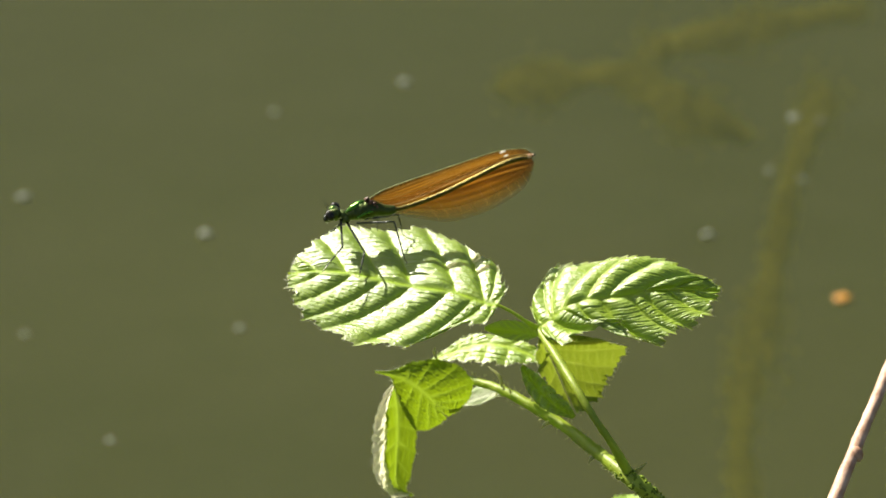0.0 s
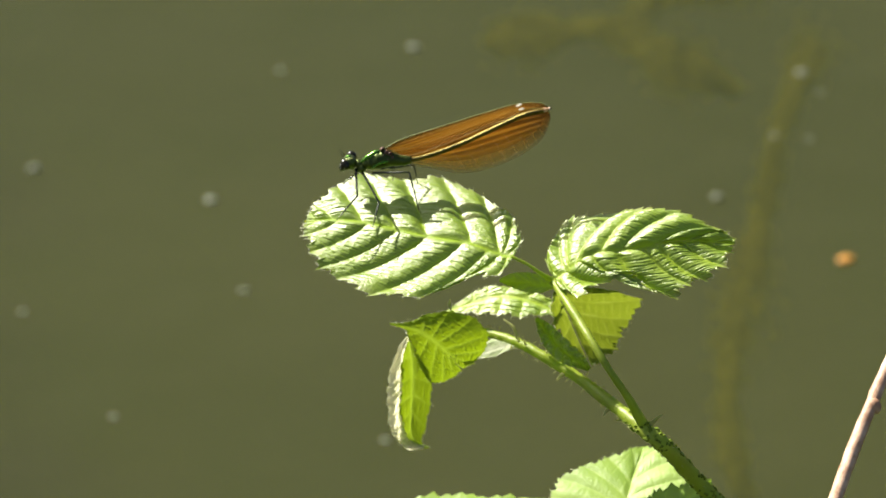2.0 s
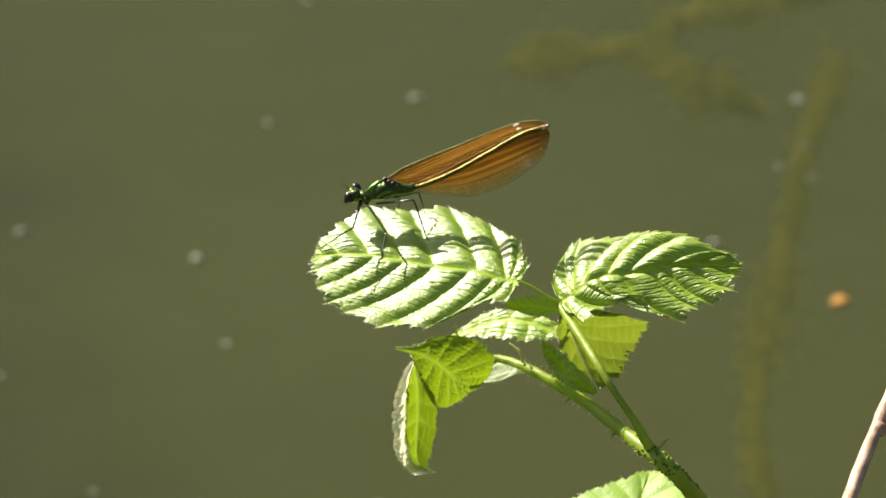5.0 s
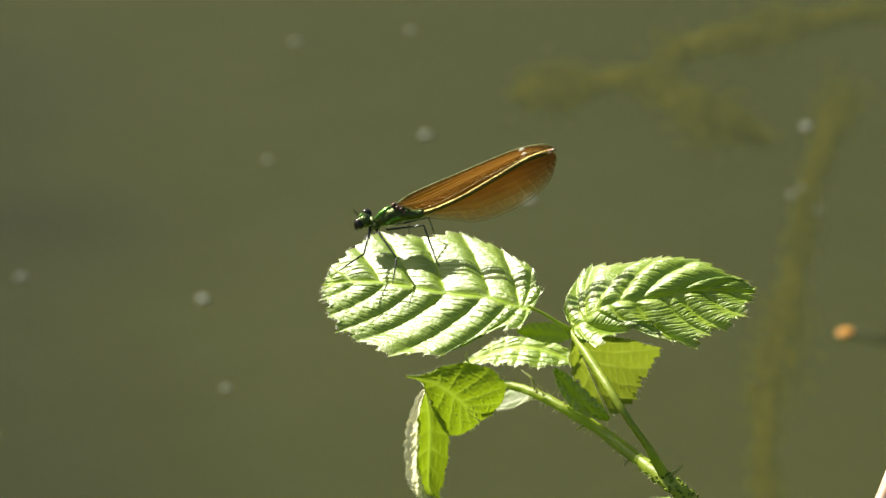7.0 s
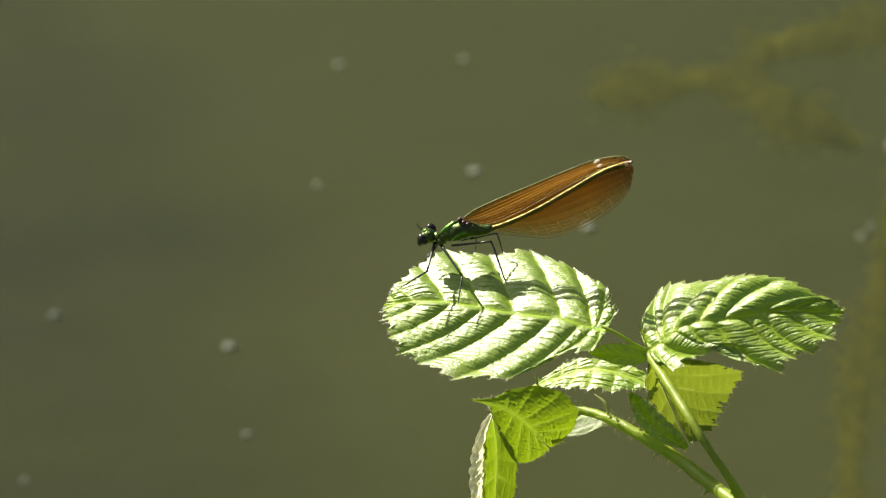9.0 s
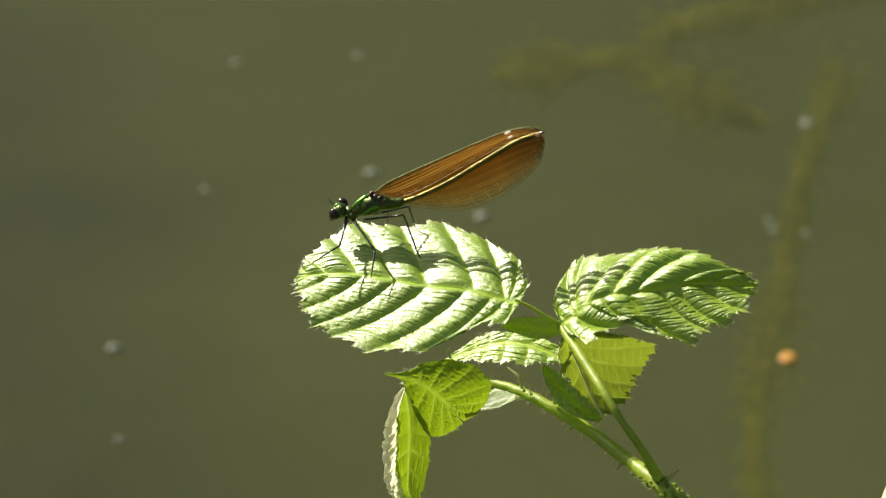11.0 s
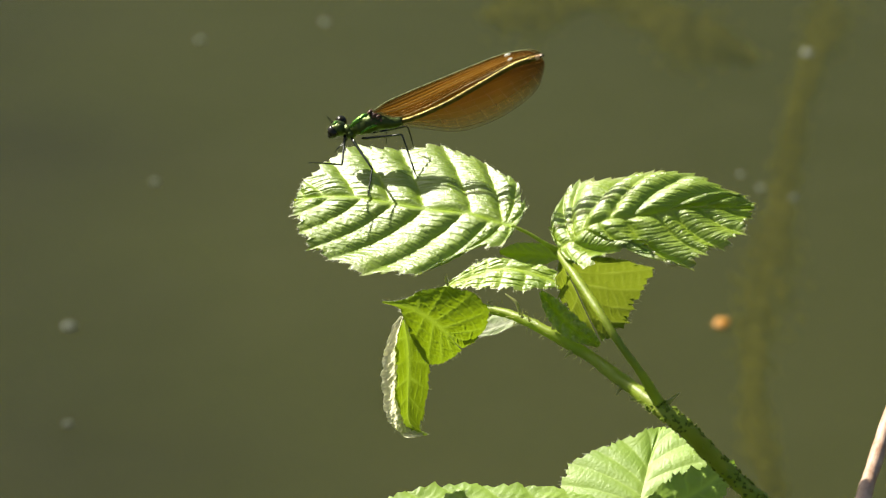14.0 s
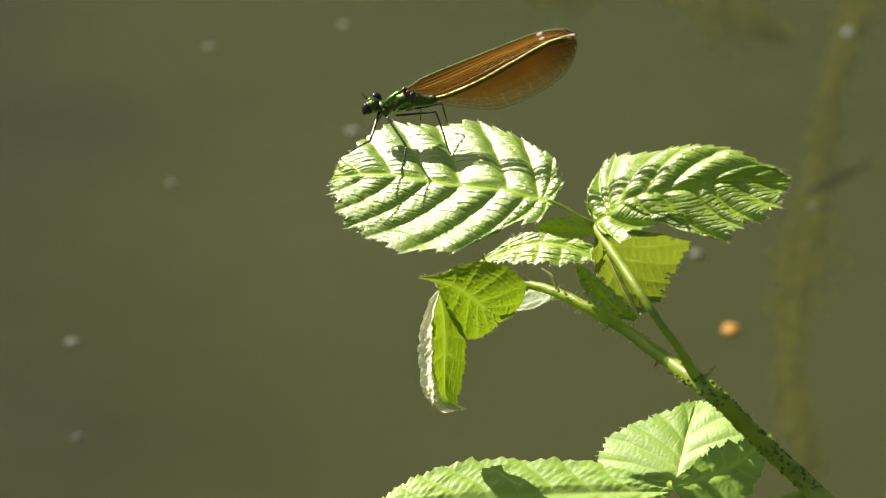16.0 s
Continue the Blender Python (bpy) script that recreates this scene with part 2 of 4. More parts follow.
def blob(centre, size, turn=0.0, lump=0.0, sub=3, bm=None, unit=MM):
    """A rounded body: half-axes in mm, turned in the picture plane by degrees."""
    bm = bm or bmesh.new()
    made = bmesh.ops.create_icosphere(bm, subdivisions=sub, radius=1.0)["verts"]
    c, s = math.cos(radians(turn)), math.sin(radians(turn))
    for v in made:
        k = 1 + lump * noise.noise(v.co * 1.7 + Vector(centre))
        x, y, z = v.co.x * size[0] * k, v.co.y * size[1] * k, v.co.z * size[2] * k
        v.co = Vector((centre[0] + c * x - s * y, centre[1] + s * x + c * y, centre[2] + z)) * unit
    return bm


def ripple(x, y, seed):
    return (np.sin(x * 1.7 + y * 0.9 + seed) + np.sin(x * 0.6 - y * 2.1 + 2.3 * seed) + np.sin(x * 2.9 + y * 1.3 + 0.7 * seed)) / 3


def leaf(name, parent, mid, wide_a, wide_b, dir_a, dir_b, material, origin=(0, 0, 0), veins=8, pleat=1.0, sweep=0.9,
         tooth=0.9, droop=(0.0, 0.0), ridge=(0.0, 0.0), lobe=0.0, wrinkle=0.10, wave=0.3, rim=0.5, seed=1.0, face=(0, 0.7, 0.7), res=(170, 26), hairs=0, label=""):
    """A toothed, pleated leaflet (mm). mid: the midrib from base to tip; wide_a, wide_b: half widths along it on either side;
    dir_a, dir_b: the ways from the midrib to either margin; pleat: the swelling between side veins; droop: the bend of the margins."""
    ns, nt = res
    s = 0.5 - 0.5 * np.cos(np.linspace(0.0, math.pi, ns))
    s = 0.6 * s + 0.4 * np.linspace(0, 1, ns)
    m = np.array([np.interp(s, np.linspace(0, 1, 200), c) for c in spline(mid, 200).T]).T
    tan = np.gradient(m, axis=0)
    tan /= np.linalg.norm(tan, axis=1)[:, None] + 1e-9
    length = np.linalg.norm(np.diff(m, axis=0), axis=1).sum()
    cols, vein, edge = [], [], []
    for sign in (1, -1):
        side = 0 if sign > 0 else 1
        wide, way, bend = (wide_a, wide_b)[side], (dir_a, dir_b)[side], droop[side]
        swing = sweep[side] if isinstance(sweep, tuple) else sweep
        fold = pleat[side] if isinstance(pleat, tuple) else pleat
        w = spline([(x, 0, 0) for x in wide], 200)[:, 0]
        hw = np.maximum(np.interp(s, np.linspace(0, 1, 200), w), 0.02)
        way = np.array(way, float)
        if way.ndim == 2:
            way = np.array([np.interp(s, np.linspace(0, 1, len(way)), c) for c in way.T]).T
        else:
            way = np.tile(way, (ns, 1))
        nor = np.cross(tan, way)
        nor /= np.linalg.norm(nor, axis=1)[:, None] + 1e-9
        nor *= np.sign(nor @ np.array(face, float))[:, None]
        for j in range(0 if sign > 0 else 1, nt + 1):
            r = (j / nt) ** 0.9
            out = r * hw
            ph = (s - out * swing / length) * veins + 0.35 * ripple(s * 3, r * 2, seed) + (0.0 if sign > 0 else 0.3)
            f = ph - np.floor(ph)
            big = np.clip(1 - f, 0, 1) ** 1.5
            g = 2.5 * ph + 0.3 * ripple(s * 11, 0 * s, seed) - np.floor(2.5 * ph + 0.3 * ripple(s * 11, 0 * s, seed))
            k = np.clip((r - 0.78) / 0.22, 0, 1) ** 1.6
            ease = np.clip(hw / 4, 0, 1)
            reach = out + k * tooth * ease * (1 + 0.5 * ripple(s * 17, 0 * s, seed * 2)) * (0.8 * big + 0.7 * (1 - g) - 0.5)
            swell = np.sin(math.pi * f ** 0.62) ** 0.85
            fade = np.clip(r / 0.22, 0, 1) * (1 - 0.35 * r ** 3)
            h = fold * fade * np.clip(hw / 9, 0, 1) * (swell - 0.5)
            along = (s * length * swing + out) / math.hypot(1, swing)
            row = along / 1.25 + 0.37 * np.floor(ph) + 0.35 * ripple(s * 9, r * 6, seed)
            h = h + wrinkle * fade * np.sin(math.pi * f) ** 0.5 * np.abs(np.sin(math.pi * row)) ** 0.35 * (1 + 0.7 * ripple(s * 23, r * 11, seed))
            h = h + ridge[side] * np.exp(-((out - 2.6) / 1.5) ** 2) * np.clip(6 * s - 0.9, 0, 1)
            h = h + wave * ripple(s * 4, r * 3 * sign, seed * 1.7) * r
            h = h - bend * r * r * hw + 0.45 * np.minimum(out / 1.4, 1)
            fwd = -lobe * hw * r ** 1.6 * (1 - s) ** 4 + k * tooth * 0.8 * ease * (1 - g)
            cols.append((sign * j, m + way * reach[:, None] + tan * fwd[:, None] + nor * h[:, None]))
            near = np.minimum(f, 1 - f) * length / veins
            vein.append((sign * j, np.maximum(np.exp(-(near / 0.42) ** 2) * (0.95 - 0.4 * r), np.exp(-(out / 0.75) ** 2))))
            edge.append((sign * j, np.clip((r - 0.9) / 0.1, 0, 1) * rim * (0.5 + 0.5 * ripple(s * 9, r, seed * 3)) + 0 * s))
    cols.sort(key=lambda c: c[0])
    vein.sort(key=lambda c: c[0])
    edge.sort(key=lambda c: c[0])
    grid = np.array([c[1] for c in cols]) - np.array(origin, float)
    nc = len(cols)
    me = bpy.data.meshes.new(name)
    a = np.arange(nc - 1)[:, None] * ns + np.arange(ns - 1)[None, :]
    quads = np.stack([a, a + 1, a + ns + 1, a + ns], -1).reshape(-1, 4)
    me.from_pydata((grid.reshape(-1, 3) * MM).tolist(), [], quads.tolist())
    for key, vals in (("vein", vein), ("rim", edge)):
        me.attributes.new(key, "FLOAT", "POINT").data.foreach_set("value", np.array([v[1] for v in vals]).reshape(-1))
    me.update()
    ob = part(name, me, material, parent, label)
    ob.location = Vector(origin) * MM
    if hairs:
        rnd = random.Random(int(seed * 10))
        bm = bmesh.new()
        for i in range(hairs):
            j = rnd.choice((0, nc - 1))
            k = rnd.randrange(2, ns - 2)
            p, q = grid[j][k], grid[1 if j == 0 else nc - 2][k]
            d = (p - q) / (np.linalg.norm(p - q) + 1e-6) + np.array([rnd.gauss(0, 0.4), rnd.gauss(0, 0.4), rnd.gauss(0, 0.4)])
            tube([p - 0.1 * d, p + d * rnd.uniform(0.15, 0.42)], [0.03, 0.012], 3, 2, bm=bm)
        tagged(part("down", bm, DOWN, ob), kind="stuff")
    return ob


def blade(name, parent, mid, side_a, side_b, material, origin=(0, 0, 0), pleat=0.26, skew=0.4, crease=0.16, gap=1.6, bow=(0.0, 0.0),
          tooth=0.7, jags=3, curl=(0.0, 0.0), groove=0.28, lean=0.0, rim=0.5, seed=1.0, face=(0, 0.7, 0.7), fine=(20, 80), hairs=0, label=""):
    """A toothed leaflet with side veins (mm). mid: the midrib from base to tip. side_a, side_b: for each side vein its start as a share of the
    midrib and its end on the margin. pleat: swelling of the panels between veins against their width; crease, gap: depth and spacing of the
    cross wrinkles; bow: bend of the veins; curl: how far the margins turn down (against the half width); groove: depth of the midrib; lean: rise of the whole blade along x."""
    def leaning(rows, i):
        return [(*r[:i + 2], r[i + 2] + lean * (r[i] - mid[0][0])) for r in rows]

    side_a, side_b, mid = leaning(side_a, 1), leaning(side_b, 1), leaning(mid, 0)
    rib = spline(mid, 400)
    run = np.concatenate([[0], np.cumsum(np.linalg.norm(np.diff(rib, axis=0), axis=1))])
    run /= run[-1]
    verts, quads, veins, rims, margins = [], [], [], [], []
    for side, rows in enumerate((side_a, side_b)):
        rows = np.array(rows, float)
        k = len(rows) - 1
        nu, nv = k * fine[0] + 1, fine[1]
        u = np.linspace(0, k, nu)
        at = np.clip(np.interp(u, np.arange(k + 1), rows[:, 0]) * 0.5 + spline([(r, 0, 0) for r in rows[:, 0]], nu)[:, 0] * 0.5, 0, 1)
        m = np.array([np.interp(at, run, c) for c in rib.T]).T
        e = spline(rows[:, 1:], nu)
        reach = e - m
        size = np.linalg.norm(reach, axis=1) + 1e-6
        v = np.linspace(0, 1, nv) ** 0.92
        perp = np.stack([reach[:, 1], -reach[:, 0], 0 * at], -1)
        g = u - np.floor(np.minimum(u, k - 1e-6))
        panel = np.floor(np.minimum(u, k - 1e-6))
        # double teeth on the margin, the larger ones where the side veins end
        small = g * jags - np.floor(g * jags * 0.9999)
        big = np.abs(g - 0.5) * 2
        jag = tooth * np.clip(size / 5, 0, 1) * (1.1 * (big - 0.5) + 0.9 * (small - 0.4)) * (1 + 0.6 * ripple(u * 5.1, 0 * u, seed))
        k_out = np.clip((v - 0.80) / 0.20, 0, 1) ** 1.7
        p = m[:, None] + v[None, :, None] * reach[:, None] + (4 * v * (1 - v))[None, :, None] * (bow[side] * perp)[:, None]
        p = p + (k_out[None, :] * jag[:, None])[..., None] * (reach / size[:, None])[:, None]
        du, dv = np.gradient(p, axis=0), np.gradient(p, axis=1)
        n = np.cross(du, dv)
        n /= np.linalg.norm(n, axis=2)[..., None] + 1e-9
        n *= np.sign((n @ np.array(face, float)).mean())
        width = np.minimum(np.linalg.norm(du, axis=2) * fine[0], 9.0)
        out = v[None, :] * size[:, None]
        gg = g[:, None] + 0.07 * ripple(out * 0.35, panel[:, None] * 3.0, seed)
        gg = np.clip(gg, 0, 1)
        swell = np.where(gg < skew, np.sin(0.5 * math.pi * gg / skew) ** 0.9, np.cos(0.5 * math.pi * (gg - skew) / (1 - skew)) ** 0.9)
        soft = np.clip(out / 1.6, 0, 1) * (1 - 0.45 * k_out[None, :])
        h = pleat * width * (swell - 0.35) * soft
        row = out / gap + 0.41 * panel[:, None] + 0.22 * ripple(out * 0.5, gg * 3 + panel[:, None], seed) + 0.2 * (gg - 0.5)
        off = np.abs(row - np.round(row)) * gap
        step = 0.6 * np.cos(2 * math.pi * row) * 0.35 + 0.45 - 1.1 * np.exp(-(off / 0.2) ** 2)
        bulk = np.sin(math.pi * np.clip(gg, 0.02, 0.98)) ** 0.45
        h = h + crease * step * bulk * soft * (1 + 0.7 * ripple(out * 0.8, panel[:, None] * 2 + gg * 3, seed * 2))
        h = h + 0.22 * crease * ripple(out * 2.1, gg * 9 + 5 * panel[:, None], seed) * bulk * soft
        h = h + 0.15 * crease * ripple(u[:, None] * 9, out * 1.7, seed * 3) * soft
        h = h - curl[side] * size[:, None] * v[None, :] ** 3
        h = h - groove * np.exp(-(out / 0.7) ** 2)
        p = p + n * h[..., None]
        near = np.minimum(gg, 1 - gg) * width
        w = np.maximum(np.exp(-(near / 0.32) ** 2) * (0.9 - 0.5 * v)[None, :], np.exp(-(out / 0.55) ** 2))
        w = np.maximum(w, 0.45 * np.exp(-(off / 0.15) ** 2) * bulk)
        first = sum(len(x) for x in verts)
        verts.append((p - np.array(origin, float)).reshape(-1, 3))
        a = first + np.arange(nu - 1)[:, None] * nv + np.arange(nv - 1)[None, :]
        q = np.stack([a, a + 1, a + nv + 1, a + nv], -1).reshape(-1, 4)
        if np.cross(du, dv)[nu // 2, nv // 2] @ n[nu // 2, nv // 2] > 0:
            q = q[:, ::-1]
        quads.append(q)
        veins.append(w.reshape(-1))
        rims.append((np.clip((v - 0.9) / 0.1, 0, 1)[None, :] * rim * (0.5 + 0.5 * ripple(u * 2.3, 0 * u, seed * 3))[:, None]).reshape(-1))
        margins.append(p - np.array(origin, float))
    me = bpy.data.meshes.new(name)
    me.from_pydata((np.concatenate(verts) * MM).tolist(), [], np.concatenate(quads).tolist())
    for key, vals in (("vein", veins), ("rim", rims)):
        me.attributes.new(key, "FLOAT", "POINT").data.foreach_set("value", np.concatenate(vals).astype(float))
    me.update()
    ob = part(name, me, material, parent, label)
    ob.location = Vector(origin) * MM
    if hairs:
        rnd = random.Random(int(seed * 10))
        bm = bmesh.new()
        for i in range(hairs):
            p = rnd.choice(margins)
            j = rnd.randrange(2, len(p) - 2)
            a, b = p[j][-1], p[j][-3]
            d = (a - b) / (np.linalg.norm(a - b) + 1e-6) + np.array([rnd.gauss(0, 0.5), rnd.gauss(0, 0.5), rnd.gauss(0, 0.5)])
            tube([a - 0.1 * d, a + d * rnd.uniform(0.15, 0.5)], [0.03, 0.012], 3, 2, bm=bm)
        tagged(part("down", bm, DOWN, ob), kind="stuff")
    return ob


def roll(points, radii, unit=MM):
    """A leaf margin rolled up on itself: a fluted, wrinkled scroll, open along its back (mm)."""
    n, sides = 220, 40
    p = spline(points, n)
    r = np.interp(np.linspace(0, 1, n), np.linspace(0, 1, len(radii)), radii)
    tan = np.gradient(p, axis=0)
    tan /= np.linalg.norm(tan, axis=1)[:, None]
    x = np.cross(tan, (0, 0, 1.0))
    x /= np.linalg.norm(x, axis=1)[:, None]
    z = np.cross(x, tan)
    a = np.linspace(-0.2, 1.3 * math.pi, sides)
    i = np.arange(n)[:, None]
    turn = a[None, :] + 0.05 * i
    ridge = np.abs(np.sin(i * 0.21 + 1.8 * np.sin(a[None, :] + 0.05 * i) + 1.4 * np.sin(i * 0.083) + 0.6 * np.sin(3 * a[None, :]))) ** 0.6
    wob = 0.16 * np.sin(2 * turn + 0.9 * np.sin(i * 0.11)) + 0.42 * ridge - 0.25 + 0.12 * np.sin(5 * a[None, :] + i * 0.31) + 0.16 * np.abs(np.sin(i * 0.67 + 3 * a[None, :] + np.sin(i * 0.19)))
    rad = r[:, None] * (0.85 + wob)
    v = p[:, None] + rad[..., None] * (np.cos(a)[None, :, None] * x[:, None] + np.sin(a)[None, :, None] * z[:, None])
    k = np.arange(n - 1)[:, None] * sides
    j = np.arange(sides - 1)[None, :]
    q = np.stack([k + j, k + j + 1, k + sides + j + 1, k + sides + j], -1).reshape(-1, 4)
    me = bpy.data.meshes.new("rolled_edge")
    me.from_pydata((v.reshape(-1, 3) * unit).tolist(), [], q.tolist())
    # rim brown in the troughs: the shade of the gaps put into the colour
    low = 1 - ridge
    me.attributes.new("vein", "FLOAT", "POINT").data.foreach_set("value", np.zeros(n * sides))
    me.attributes.new("rim", "FLOAT", "POINT").data.foreach_set("value", (0.9 * low ** 2).reshape(-1))
    return me


# ---- ground and water ----
def ground():
    me = bpy.data.meshes.new("ground")
    ys = np.concatenate([[-300, -80, -20, -8], np.linspace(-4, 3, 90), [8, 30, 100, 400]])
    xs = np.concatenate([[-300, -60, -15, -6], np.linspace(-3, 3, 80), [6, 15, 60, 300]])
    verts = []
    for y in ys:
        for x in xs:
            # the shore bends at far left to carry the added shade tree
            shore = -0.45 - 0.06 * math.sin(3 * x) + 4.0 * max(0.0, -x - 1.9)
            bank = 0.5 - 0.5 * math.tanh((y - shore) * 7 / (1 + 0.6 * max(0.0, min(3.0, -x - 1.6))))
            z = -0.30 + 0.44 * bank + 0.02 * noise.noise(Vector((x * 2, y * 2, 0))) + 0.006 * noise.noise(Vector((x * 11, y * 11, 3)))
            verts.append((x, y, z))
    n = len(xs)
    faces = [(j * n + i, j * n + i + 1, (j + 1) * n + i + 1, (j + 1) * n + i) for j in range(len(ys) - 1) for i in range(n - 1)]
    me.from_pydata(verts, [], faces)
    return tagged(part("ground", me, SOIL), "brown silty pond bed rising to an earth bank", "ground", kind="structure")


def water():
    me = bpy.data.meshes.new("water")
    me.from_pydata([(-300, -0.7, 0), (300, -0.7, 0), (300, 400, 0), (-300, 400, 0)], [], [(0, 1, 2, 3)])
    return tagged(part("water", me, WATER), "still murky olive-green pond water in sunlight", "water", kind="structure")


ground()
water()


def tree():
    """A small unseen tree, added on the bank at the pond's corner so that its crown keeps the sun off the water beside
    the sprig.
    """
    top = new("tree")
    top.empty_display_size = 0.3
    top.location = (-5.6, 4.0, 0.12)
    tagged(top, "unseen small leafy tree added to shade the water at the left", "tree")
    crown = Vector((-4.80, 4.50, 5.17)) - top.location
    rnd = random.Random(21)
    part("trunk", tube([(0, 0, -0.25), (0.05, 0.02, 1.4), (0.3, 0.16, 3.2), (crown.x - 0.1, crown.y, crown.z - 0.15)], [0.12, 0.09, 0.06, 0.02], 12, 40, 0.25, unit=1.0), BARK, top)
    verts, faces = [], []
    for i in range(9):
        a = rnd.uniform(0, 6.28)
        tip = crown + Vector((0.5 * math.cos(a), 0.5 * math.sin(a), rnd.uniform(-0.2, 0.3)))
        start = Vector((0.3, 0.16, 3.2)).lerp(crown, rnd.uniform(0.0, 0.8))
        part("limb", tube([start, start.lerp(tip, 0.5) + Vector((0, 0, 0.06)), tip], [0.018, 0.012, 0.004], 7, 14, 0.2, unit=1.0), BARK, top)
    for i in range(3000):
        d = Vector((rnd.gauss(0, 1), rnd.gauss(0, 1), rnd.gauss(0, 1))).normalized() * rnd.random() ** 0.45
        p = crown + Vector((d.x * 0.56, d.y * 0.56, d.z * 0.50))
        m = Euler((rnd.uniform(0, 6.28), rnd.uniform(0, 6.28), rnd.uniform(0, 6.28))).to_matrix()
        w = rnd.uniform(0.014, 0.024)
        k = len(verts)
        for x, y, z in ((-1.5, 0, 0), (-0.3, -0.7, 0.15), (0.7, -0.5, 0.1), (1.6, 0, -0.2), (0.7, 0.5, 0.1), (-0.3, 0.7, 0.15)):
            verts.append(p + m @ Vector((x * w, y * w, z * w)))
        faces.append(tuple(range(k, k + 6)))
    me = bpy.data.meshes.new("crown")
    me.from_pydata([tuple(v) for v in verts], [], faces)
    tagged(part("crown", me, FOLIAGE, top, smooth=False), kind="stuff")
    return top


SHADE_TREE = tree()


# ---- the sprig ----
AXES = Matrix.Translation(SPOT) @ Matrix.Rotation(radians(90) - DIP, 4, "X")


def stage(name, label, category, group=""):
    ob = new(name)
    ob.empty_display_size = 0.01
    ob.matrix_world = AXES
    return tagged(ob, label, category, group)


HINGE = (12.8, -12.4, 0.0)
FORK = (20.9, -16.6, 0.0)


